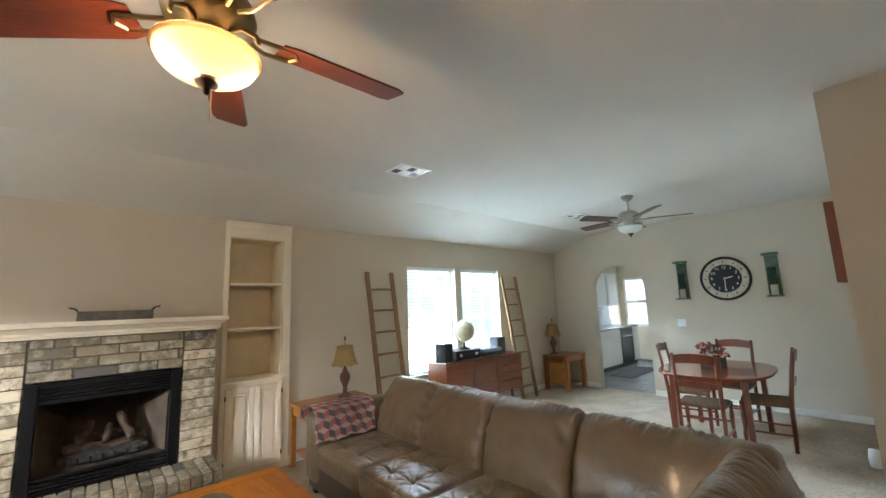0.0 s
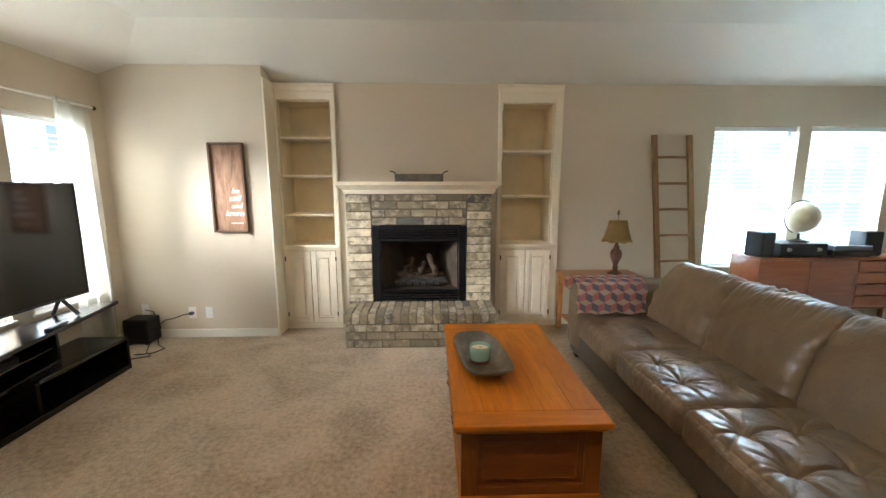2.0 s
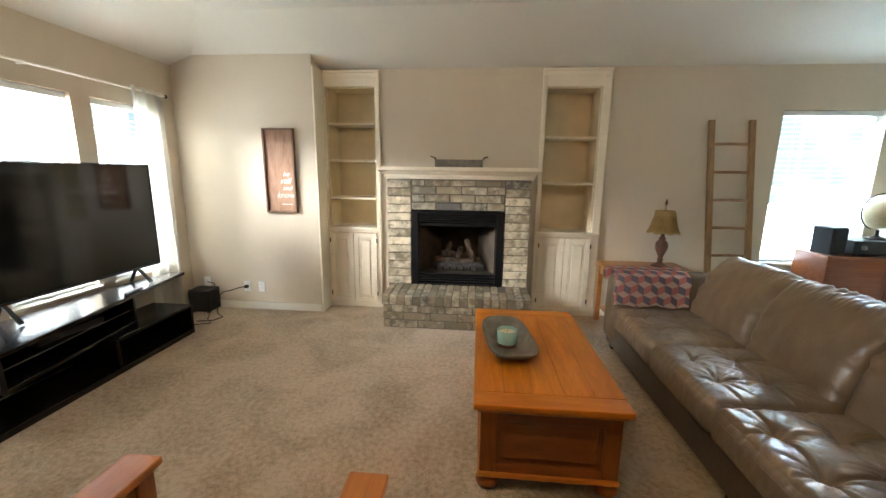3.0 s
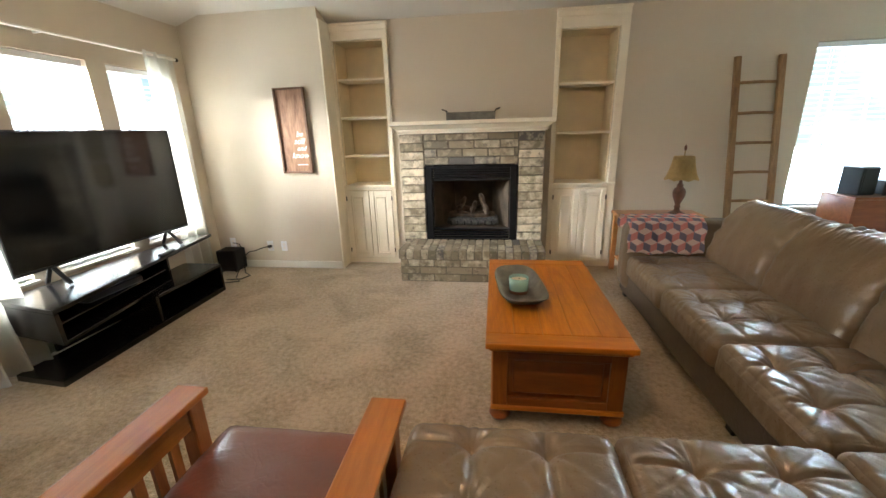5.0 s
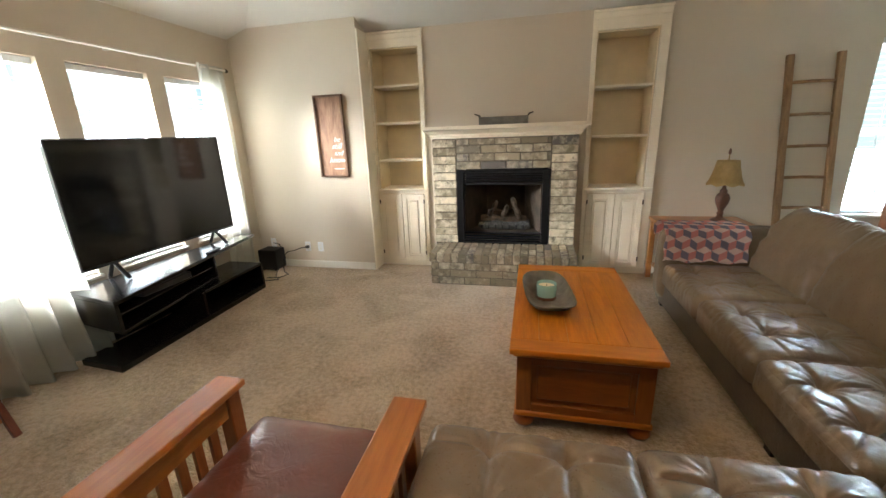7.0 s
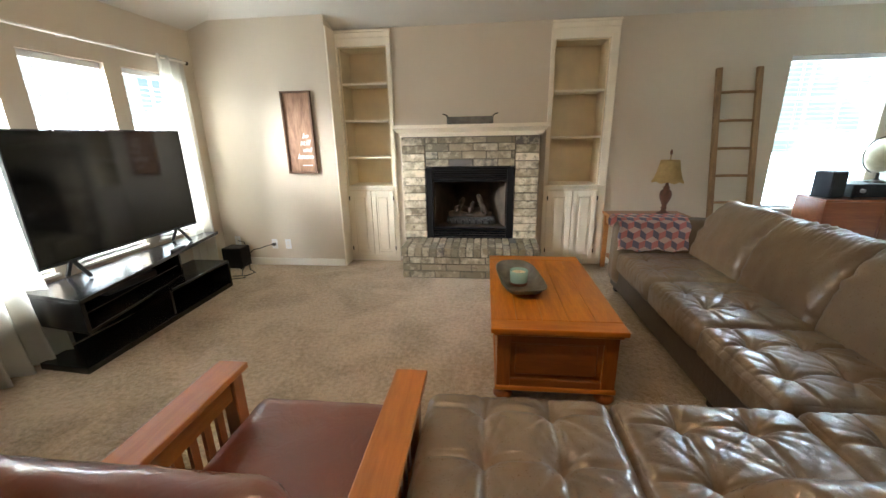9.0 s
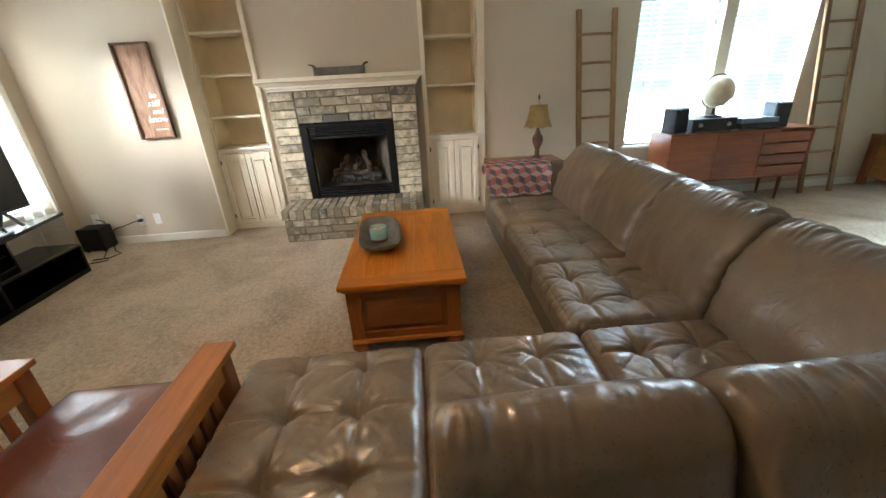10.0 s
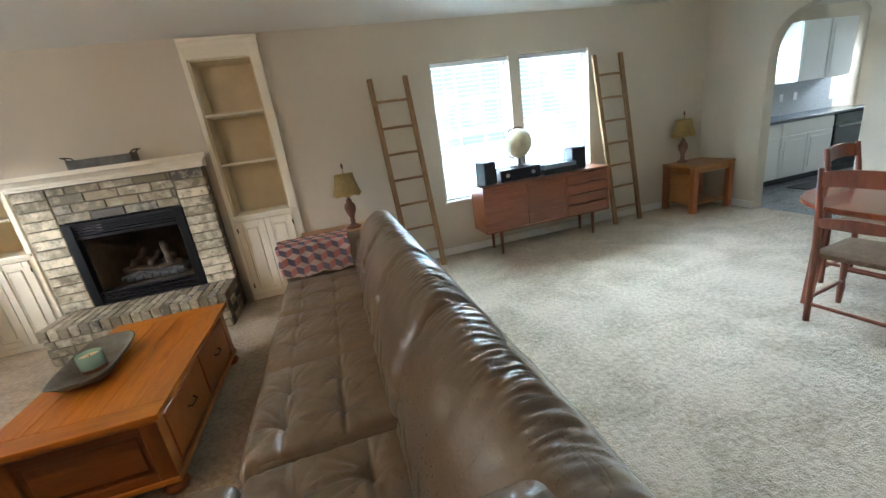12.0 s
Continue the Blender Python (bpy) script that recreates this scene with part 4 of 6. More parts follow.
for x, y in ((1.76, 3.56), (2.55, 3.56), (2.55, 0.48), (0.38, 0.48), (0.38, 1.27), (1.76, 1.9)):
    part("foot", box(x - S0.x - 0.03, x - S0.x + 0.03, y - S0.y - 0.03, y - S0.y + 0.03, 0, 0.055, bev=0.004), M_BLACK, sofa, "black plastic foot")


def seat(x0, x1, y0, y1, tf, seed, nm="seat_cushion", wr=0.003, dp=0.034):
    sx, sy = x1 - x0, y1 - y0
    return part(nm, cushion(sx, sy, 0.185, 0.05, 0.022, tf, dp, 100, seed, wr), M_LEATHER, sofa, smooth=True, at=rel((x0 + x1) / 2, (y0 + y1) / 2, 0.26))


def grid(nx, ny, sx, sy, ox=0.0, oy=0.0):
    return [((i - (nx - 1) / 2) * sx + ox, (j - (ny - 1) / 2) * sy + oy) for i in range(nx) for j in range(ny)]


seat(0.285, 0.995, 0.40, 1.345, grid(2, 4, 0.25, 0.245, 0, 0.0), 1, "chaise_cushion")
seat(1.000, 1.675, 0.62, 1.352, grid(2, 2, 0.25, 0.25, 0, 0.10), 2)
seat(1.680, 2.30, 0.62, 1.352, grid(2, 2, 0.26, 0.25, 0, 0.06), 3, "corner_cushion")
seat(1.655, 2.30, 1.358, 2.005, grid(2, 2, 0.24, 0.24, -0.05, 0), 4)
seat(1.655, 2.30, 2.011, 2.68, grid(2, 2, 0.24, 0.24, -0.05, 0), 5, dp=0.018)
seat(1.655, 2.30, 2.686, 3.37, grid(2, 2, 0.24, 0.24, -0.05, 0), 6, dp=0.018)


def back(x, y, w, h, th, rz, seed, z=0.40, nm="back_cushion", pleat=0.0085, seam=False):
    """A wedge-shaped back cushion, thick below, rolled over at the top, with pleats along the ridge; rz 0 faces -x."""
    b = bmesh.new()
    key = [(-0.95, 0.02), (-1.0, 0.18), (-0.86, 0.45), (-0.55, 0.74), (-0.20, 0.94), (0.12, 1.0), (0.48, 0.93), (0.74, 0.72), (0.86, 0.40), (0.82, 0.08), (0.0, 0.0)]
    m, n, k = len(key), 72, max(48, int(w / 0.0065))

    def at(u):
        i = int(u * m) % m
        f = u * m - int(u * m)
        p0, p1, p2, p3 = [key[(i + q - 1) % m] for q in range(4)]
        return [0.5 * (2 * p1[c] + (p2[c] - p0[c]) * f + (2 * p0[c] - 5 * p1[c] + 4 * p2[c] - p3[c]) * f * f + (3 * p1[c] - p0[c] - 3 * p2[c] + p3[c]) * f ** 3) for c in (0, 1)]

    rings = []
    for j in range(k + 1):
        v = -1 + 2 * j / k
        yy = v * w / 2
        e = min(1.0, (1 - abs(v)) * w / 2 / 0.07)
        sh = 0.72 + 0.28 * math.sqrt(max(0.0, 1 - (1 - e) ** 2)) if j not in (0, k) else 0.72
        ring = []
        for i in range(n):
            u = i / n
            px, pz = at(u)
            cx, cz = 0.0, 0.45
            px, pz = cx + (px - cx) * sh, cz + (pz - cz) * (0.35 * 1 + 0.65 * sh)
            nx, nz = px, pz - 0.45
            ln = math.hypot(nx, nz) + 1e-6
            top = math.exp(-((u - 0.47) / 0.085) ** 2)
            side = math.exp(-((1 - abs(v)) * w / 2 / 0.09) ** 2) * math.exp(-((u - 0.22) / 0.16) ** 2)
            env = 0.55 + 0.9 * noise.noise((yy * 5 + seed * 7, u * 3, 0.3))
            q1 = noise.noise((yy * 30 + 6 * u, u * 4 + seed, 1.7 * seed))
            q2 = noise.noise((yy * 62 - 5 * u, u * 6 + seed, 2.9 * seed))
            d = pleat * top * max(0.1, env) * (4.6 * (0.22 - abs(q1)) + 1.8 * q2)
            d += pleat * 2.6 * side * noise.noise((pz * 11 + 3 * abs(v), seed * 3.3, yy * 3))
            d += 0.010 * noise.noise((yy * 4 + seed * 2.3, u * 5, 2.0)) + 0.004 * noise.noise((yy * 14, u * 14 + seed, 4.0))
            if seam:
                d -= 0.007 * math.exp(-((u - 0.63) / 0.006) ** 2)
            ring.append(b.verts.new((px * th / 2 + nx / ln * d, yy, pz * h + nz / ln * d)))
        rings.append(ring)
    for p, q in zip(rings, rings[1:]):
        for i in range(n):
            b.faces.new((p[i], p[(i + 1) % n], q[(i + 1) % n], q[i]))
    b.faces.new(rings[0][::-1])
    b.faces.new(rings[-1])
    return part(nm, b, M_LEATHER, sofa, smooth=True, at=rel(x, y, z, rz))


for k, (y0, y1) in enumerate(((2.70, 3.37), (2.03, 2.705), (1.365, 2.035))):
    back(2.47, (y0 + y1) / 2, y1 - y0, 0.495, 0.48, 0, 11 + k, pleat=0.011)
back(2.475, 0.90, 0.93, 0.49, 0.48, 0, 15, nm="corner_back_cushion")


def shell(nm, prof, y0, y1, m):
    """A padded outer back: a rounded profile of (depth, height) drawn out from y0 to y1."""
    b = bmesh.new()
    n = 46
    rings = []
    for j in range(n + 1):
        y = y0 + (y1 - y0) * j / n
        e = min(1.0, min(y - y0, y1 - y) / 0.06)
        k = 0.86 + 0.14 * math.sqrt(max(0.0, 1 - (1 - e) ** 2))
        rings.append([b.verts.new((px * k + 0.006 * noise.noise((y * 5, px * 7, pz * 7)), y, (pz - 0.05) * (0.5 + 0.5 * k) + 0.05 + 0.008 * noise.noise((y * 7, px * 5, 3.0)))) for px, pz in prof])
    for p, q in zip(rings, rings[1:]):
        for i in range(len(prof)):
            b.faces.new((p[i], p[(i + 1) % len(prof)], q[(i + 1) % len(prof)], q[i]))
    b.faces.new(rings[0][::-1])
    b.faces.new(rings[-1])
    return part(nm, b, M_LEATHER, sofa, smooth=True, at=m)


BACKPROF = [(-0.02, 0.05), (-0.02, 0.62), (0.02, 0.70), (0.07, 0.735), (0.13, 0.74), (0.18, 0.72), (0.225, 0.67), (0.265, 0.59), (0.295, 0.48), (0.31, 0.34), (0.31, 0.18), (0.30, 0.05)]
shell("outer_back", BACKPROF, -0.96, 2.26, rel(2.50, 1.36, 0))
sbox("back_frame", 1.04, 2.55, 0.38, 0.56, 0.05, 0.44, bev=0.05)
back(1.325, 0.575, 0.60, 0.50, 0.42, -90, 17, z=0.36, nm="bolster_cushion", pleat=0.006, seam=True)
back(2.115, 0.565, 0.98, 0.52, 0.44, -90, 18, z=0.36, nm="bolster_cushion", pleat=0.006, seam=True)
# arm at the fireplace end
part("arm", cushion(0.92, 0.25, 0.60, 0.09, 0.02, (), 0, 20, 21, 0.004), M_LEATHER, sofa, smooth=True, at=rel(2.12, 3.50, 0.10))

# folded throw over that arm
b = bmesh.new()
NX, NY = 40, 44
path = [(3.345, 0.462), (3.350, 0.60), (3.352, 0.67), (3.37, 0.715), (3.41, 0.735), (3.50, 0.738), (3.60, 0.735), (3.645, 0.70), (3.655, 0.60)]
acc = [0.0]
for p, q in zip(path, path[1:]):
    acc.append(acc[-1] + math.hypot(q[0] - p[0], q[1] - p[1]))
rows = []
for j in range(NY + 1):
    s = acc[-1] * j / NY
    y, z = np.interp(s, acc, [p[0] for p in path]), np.interp(s, acc, [p[1] for p in path])
    rows.append([b.verts.new((1.645 + 0.575 * i / NX + 0.006 * math.sin(j * 0.6), y - 0.006 - 0.004 * math.sin(i * 0.7) * (1 if s < 0.3 else 0.2), z + 0.005 + 0.003 * math.sin(i * 0.9 + j * 0.3) + (0.01 * math.sin(i * 0.35) if j == 0 else 0))) for i in range(NX + 1)])
for j in range(NY):
    for i in range(NX):
        b.faces.new((rows[j][i], rows[j][i + 1], rows[j + 1][i + 1], rows[j + 1][i]))
bmesh.ops.solidify(b, geom=b.faces[:], thickness=0.008)


def throw_material():
    """Rows of tumbling blocks in rose, blush and slate."""
    m = material("rose_and_slate_blocks", (0.5, 0.3, 0.3), 0.9, vary=0.08, scale=20, bump=0.3, bump_scale=260, spec=0.1)
    n, lk = m.node_tree.nodes, m.node_tree.links
    tc, sep = n.new("ShaderNodeTexCoord"), n.new("ShaderNodeSeparateXYZ")
    lk.new(tc.outputs["Object"], sep.inputs["Vector"])

    def mt(op, a, c=None, d=None):
        k = n.new("ShaderNodeMath")
        k.operation = op
        for i, v in enumerate((a, c, d)):
            if v is not None:
                if isinstance(v, (int, float)):
                    k.inputs[i].default_value = v
                else:
                    lk.new(v, k.inputs[i])
        return k.outputs["Value"]

    run = mt("ADD", sep.outputs["Z"], sep.outputs["Y"])
    wide = 0.104
    u = mt("MULTIPLY", sep.outputs["X"], 1 / wide)
    v = mt("MULTIPLY", run, 1 / (wide * 1.732))
    near = []
    for shift in (0.0, 0.5):
        gx = mt("SUBTRACT", mt("FRACT", mt("ADD", u, shift)), 0.5)
        gy = mt("MULTIPLY", mt("SUBTRACT", mt("FRACT", mt("ADD", v, shift)), 0.5), 1.732)
        near.append((gx, gy, mt("ADD", mt("MULTIPLY", gx, gx), mt("MULTIPLY", gy, gy))))
    pick = mt("LESS_THAN", near[0][2], near[1][2])
    rest = mt("SUBTRACT", 1.0, pick)
    hx, hy = [mt("ADD", mt("MULTIPLY", near[0][i], pick), mt("MULTIPLY", near[1][i], rest)) for i in (0, 1)]
    sector = mt("MULTIPLY", mt("FRACT", mt("ADD", mt("MULTIPLY", mt("ARCTAN2", hy, hx), 1 / (2 * math.pi)), 1.25)), 3.0)
    left = mt("GREATER_THAN", sector, 2.0)
    cap = mt("MULTIPLY", mt("GREATER_THAN", sector, 1.0), mt("LESS_THAN", sector, 2.0))
    m1, m2 = n.new("ShaderNodeMix"), n.new("ShaderNodeMix")
    m1.data_type = m2.data_type = "RGBA"
    m1.inputs["A"].default_value, m1.inputs["B"].default_value = (0.74, 0.33, 0.30, 1), (0.27, 0.245, 0.31, 1)
    m2.inputs["B"].default_value = (0.86, 0.68, 0.62, 1)
    lk.new(left, m1.inputs["Factor"])
    lk.new(cap, m2.inputs["Factor"])
    lk.new(m1.outputs["Result"], m2.inputs["A"])
    lk.new(m2.outputs["Result"], n["Principled BSDF"].inputs["Base Color"])
    return m


tagged(part("throw_blanket", b, throw_material(), smooth=True), "rose and slate tumbling-block throw draped over the sofa arm", "blanket")

# mission armchair
ac = thing("armchair", (-0.125, 0.85, 0), "mission-style oak armchair with red-brown leather cushions", "armchair")
for s, xc in ((-1, -0.365), (1, 0.362)):
    b = bmesh.new()
    bx(b, xc - 0.06, xc + 0.06, -0.46, 0.39, 0.575, 0.602, 0.005, 2)
    part("armrest", b, M_OAK, ac)
    for y in (0.355, -0.36):
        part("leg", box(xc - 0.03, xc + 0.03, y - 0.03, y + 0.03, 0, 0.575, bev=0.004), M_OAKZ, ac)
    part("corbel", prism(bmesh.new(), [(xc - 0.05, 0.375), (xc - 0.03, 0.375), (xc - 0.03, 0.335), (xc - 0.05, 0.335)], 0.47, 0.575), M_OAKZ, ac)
    part("side_rail", box(xc - 0.018, xc + 0.018, -0.33, 0.325, 0.465, 0.575, bev=0.003), M_OAK, ac)
    part("side_rail", box(xc - 0.018, xc + 0.018, -0.33, 0.30, 0.17, 0.27, bev=0.003), M_OAK, ac)
    for k in range(9):
        y = -0.305 + k * 0.07
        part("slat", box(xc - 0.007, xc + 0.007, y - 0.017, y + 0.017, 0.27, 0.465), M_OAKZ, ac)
for y in (0.33, -0.36):
    part("seat_rail", box(-0.335, 0.332, y - 0.015, y + 0.015, 0.17, 0.27, bev=0.003), M_OAK, ac)
part("seat_cushion", cushion(0.62, 0.72, 0.16, 0.05, 0.02, (), 0, 18, 31, 0.004), M_BROWNLEATHER, ac, smooth=True, at=(0.0, 0.09, 0.252))
part("back_cushion", cushion(0.66, 0.60, 0.16, 0.075, 0.02, (), 0, 18, 32, 0.004), M_BROWNLEATHER, ac, smooth=True, at=pose(0, -0.25, 0.40, 0, 0, 0) @ pose(0, 0, 0, 107, 0, 0) @ pose(0, 0.27, -0.02))
part("back_rail", box(-0.33, 0.33, -0.50, -0.47, 0.72, 0.80, bev=0.004), M_OAK, ac)
for x in (-0.32, 0.32):
    b = bmesh.new()
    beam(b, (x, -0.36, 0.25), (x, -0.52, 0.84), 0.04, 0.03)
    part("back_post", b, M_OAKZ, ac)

# television on its stand
stand = thing("tv_stand", (-2.35, 2.80, 0), "black two-tier media stand with an offset lower shelf", "media stand")


def poly(nm, pts, z0, z1, mat=M_ESPRESSO, par=None, org=(-2.35, 2.80), bev=0.004):
    return part(nm, prism(bmesh.new(), [(x - org[0], y - org[1]) for x, y in pts], z0, z1, bev), mat, par or stand)


TOP = [(-2.00, 1.94), (-2.345, 3.74), (-2.47, 3.70), (-2.47, 3.53), (-2.54, 3.51), (-2.54, 2.05), (-2.47, 2.02)]
poly("top_board", TOP, 0.475, 0.505)
mid = [(-2.01, 1.95), (-2.21, 3.02), (-2.465, 3.02), (-2.465, 2.03)]
poly("upper_floor", mid, 0.262, 0.287)
poly("end_panel", [(-2.00, 1.94), (-2.47, 2.02), (-2.466, 2.045), (-1.998, 1.965)], 0.285, 0.476)
poly("divider", [(-2.205, 2.995), (-2.21, 3.022), (-2.465, 3.022), (-2.465, 2.995)], 0.285, 0.476)
poly("upper_back", [(-2.45, 2.05), (-2.45, 3.0), (-2.465, 3.0), (-2.465, 2.05)], 0.285, 0.476)
poly("middle_shelf", [(-2.06, 2.0), (-2.22, 2.99), (-2.45, 2.99), (-2.45, 2.06)], 0.375, 0.387)
poly("lower_board", [(-2.04, 1.90), (-2.075, 3.46), (-2.47, 3.46), (-2.43, 1.93)], 0.0, 0.045)
poly("lower_top", [(-2.06, 2.70), (-2.075, 3.46), (-2.47, 3.46), (-2.46, 2.70)], 0.250, 0.275)
poly("lower_end", [(-2.075, 3.435), (-2.075, 3.46), (-2.47, 3.46), (-2.47, 3.435)], 0.045, 0.25)
poly("lower_divider", [(-2.07, 2.68), (-2.07, 2.705), (-2.45, 2.705), (-2.45, 2.68)], 0.045, 0.262)
poly("lower_back", [(-2.452, 2.2), (-2.452, 3.435), (-2.468, 3.435), (-2.468, 2.2)], 0.045, 0.25)

tv = thing("television", pose(-2.44, 2.83, 0.505, 0, 0, 0), "large black flat-screen television switched off on the stand", "television")
part("cabinet", box(-0.035, 0.0, -0.73, 0.73, 0.135, 0.99, bev=0.006), M_PLASTIC, tv)
part("rear_housing", box(-0.075, -0.035, -0.45, 0.45, 0.17, 0.6, bev=0.02), M_PLASTIC, tv)
part("bezel", pierced(bmesh.new(), -0.735, 0.735, 0.125, 1.035, [(-0.725, 0.725, 0.142, 1.027)], lambda bb, a, c, z0, z1: bx(bb, 0.0, 0.012, a, c, z0, z1)), M_PLASTIC, tv)
part("screen", box(0.0, 0.008, -0.7245, 0.7245, 0.1425, 1.0265), M_SCREEN, tv, "dark glossy screen")
for y in (-0.50, 0.50):
    b = bmesh.new()
    beam(b, (-0.01, y, 0.14), (0.11, y, 0.010), 0.03, 0.012, (0, 1, 0))
    beam(b, (-0.02, y, 0.14), (-0.085, y, 0.010), 0.03, 0.012, (0, 1, 0))
    bmesh.ops.translate(b, verts=b.verts[:], vec=(0, 0, -0.002))
    part("foot", b, M_PLASTIC, tv)
remote = tagged(part("remote_control", box(-0.09, 0.09, -0.022, 0.022, 0, 0.018, bev=0.006, seg=2), M_PLASTIC, at=pose(-2.25, 3.06, 0.506, 0, 0, 100)), "slim black remote control lying on the stand", "remote")
sb = thing("soundbar", (-2.28, 2.5, 0.387), "slim black player on the stand's shelf", "player")
part("case", box(-0.10, 0.10, -0.22, 0.22, 0, 0.05, bev=0.006), M_PLASTIC, sb)

# curtains and rod over the west windows
rod = thing("curtain_rod", (-2.53, 2.78, 2.195), "thin white curtain rod above the west windows", "curtain rod")
part("bar", tube(bmesh.new(), [(0, -1.36, 0), (0, 1.20, 0)], 0.010, 10), M_TRIM, rod)
for y in (-1.36, 1.20):
    part("finial", lathe(bmesh.new(), [(0.0, -0.02), (0.016, -0.01), (0.018, 0.0), (0.016, 0.01), (0.0, 0.02)], 12), M_BRONZE, rod, smooth=True, at=pose(0, y, 0))
for y in (-1.30, 0.0, 1.15):
    part("bracket", box(-0.058, 0.0, y - 0.008, y + 0.008, -0.012, 0.012), M_TRIM, rod)


def curtain(y0, y1, seed, label):
    b = bmesh.new()
    ny, nz = 90, 26
    rows = []
    for j in range(nz + 1):
        t = j / nz
        z = 2.222 - t * 2.202
        row = []
        for i in range(ny + 1):
            u = i / ny
            spread = 0.90 + 0.10 * t
            y = (y0 + y1) / 2 + (u - 0.5) * (y1 - y0) * spread
            amp = 0.022 + (0.016 if y0 > 3 else 0.045) * t
            x = -2.535 + (0.0 if y0 > 3 else 0.10 * t * t) + amp * math.sin(u * 2 * math.pi * (y1 - y0) / 0.135 + 0.5 * math.sin(3 * t + seed)) + 0.010 * math.sin(4 * u + seed + t)
            row.append(b.verts.new((x, y, z)))
        rows.append(row)
    for p, q in zip(rows, rows[1:]):
        for i in range(ny):
            b.faces.new((p[i], p[i + 1], q[i + 1], q[i]))
    bmesh.ops.solidify(b, geom=b.faces[:], thickness=0.003)
    tagged(part("curtain", b, M_CURTAIN, smooth=True), label, "curtain", "living room curtains")


curtain(1.42, 2.12, 0.0, "pale grey semi-sheer curtain panel hanging to the carpet")
curtain(3.56, 3.96, 1.3, "pale grey semi-sheer curtain panel gathered at the corner")

# router box, outlets and cables in the corner
rt = thing("subwoofer", (-2.385, 4.03, 0), "small black subwoofer box standing on the carpet in the corner", "speaker")
part("case", box(-0.115, 0.115, -0.095, 0.095, 0.012, 0.25, bev=0.012, seg=2), M_PLASTIC, rt)
for x in (-0.08, 0.08):
    for y in (-0.075, 0.075):
        part("foot", lathe(bmesh.new(), [(0.012, 0), (0.014, 0.012)], 10, x, y), M_CABLE, rt)


def outlet(x, z, m, label="white duplex outlet plate on the wall", prongs=True, nm="wall_outlet"):
    o = thing(nm, m, label, "outlet")
    part("plate", box(-0.036, 0.036, -0.006, 0.0, -0.058, 0.058, bev=0.002), M_VINYL, o)
    for z in (-0.02, 0.02):
        if prongs:
            part("socket", lathe(bmesh.new(), [(0.016, -0.0015), (0.016, 0.0015)], 14), M_TRIM, o, at=pose(0, -0.0065, z, 90))
    return o


outlet(0, 0, pose(-1.79, WL, 0.257))
outlet(0, 0, pose(-1.957, WL, 0.257))
outlet(0, 0, pose(-2.415, WL, 0.29))
cables = thing("power_cord", (-2.12, 4.0, 0), "loose black cords trailing from the outlet to the carpet", "cord")
part("cord", tube(bmesh.new(), [(0.165, 0.13, 0.257), (0.10, 0.09, 0.25), (0.0, 0.08, 0.215), (-0.06, 0.06, 0.21), (-0.11, 0.03, 0.16), (-0.105, 0.0, 0.06), (-0.05, -0.08, 0.008), (0.06, -0.16, 0.008), (0.02, -0.27, 0.008), (-0.12, -0.30, 0.008)], 0.0055, 7), M_CABLE, cables, smooth=True)
part("cord", tube(bmesh.new(), [(-0.295, 0.139, 0.29), (-0.22, 0.136, 0.275), (-0.135, 0.10, 0.12), (-0.13, -0.10, 0.008), (-0.05, -0.24, 0.008), (0.05, -0.33, 0.008), (-0.1, -0.4, 0.008)], 0.005, 7), M_CABLE, cables, smooth=True)
part("plug", box(0.145, 0.185, 0.10, 0.139, 0.242, 0.272, bev=0.005), M_CABLE, cables)

# wooden chair beside the curtain
sc = thing("wooden_chair", (-2.28, 1.17, 0), "reddish-brown wooden folding chair with splayed legs by the curtain", "chair")
for y in (-0.19, 0.15):
    b = bmesh.new()
    beam(b, (0.25, y, 0), (-0.06, y, 0.92), 0.035, 0.026, (0, 1, 0))
    part("leg", b, M_CHERRY, sc)
    b = bmesh.new()
    beam(b, (-0.20, y + 0.035, 0), (0.09, y + 0.035, 0.56), 0.03, 0.024, (0, 1, 0))
    part("leg", b, M_CHERRY, sc)
part("seat", box(-0.20, 0.22, -0.19, 0.19, 0.44, 0.465, bev=0.006), M_CHERRY, sc)
part("stretcher", box(0.185, 0.21, -0.19, 0.15, 0.09, 0.125, bev=0.004), M_OAK, sc, "light oak stretcher")
part("stretcher", box(-0.17, -0.145, -0.155, 0.185, 0.09, 0.12, bev=0.004), M_CHERRY, sc)
for z in (0.70, 0.84):
    x = 0.25 - 0.31 * z / 0.92
    part("back_slat", box(x - 0.012, x + 0.012, -0.19, 0.15, z - 0.035, z + 0.035, bev=0.004), M_CHERRY, sc)


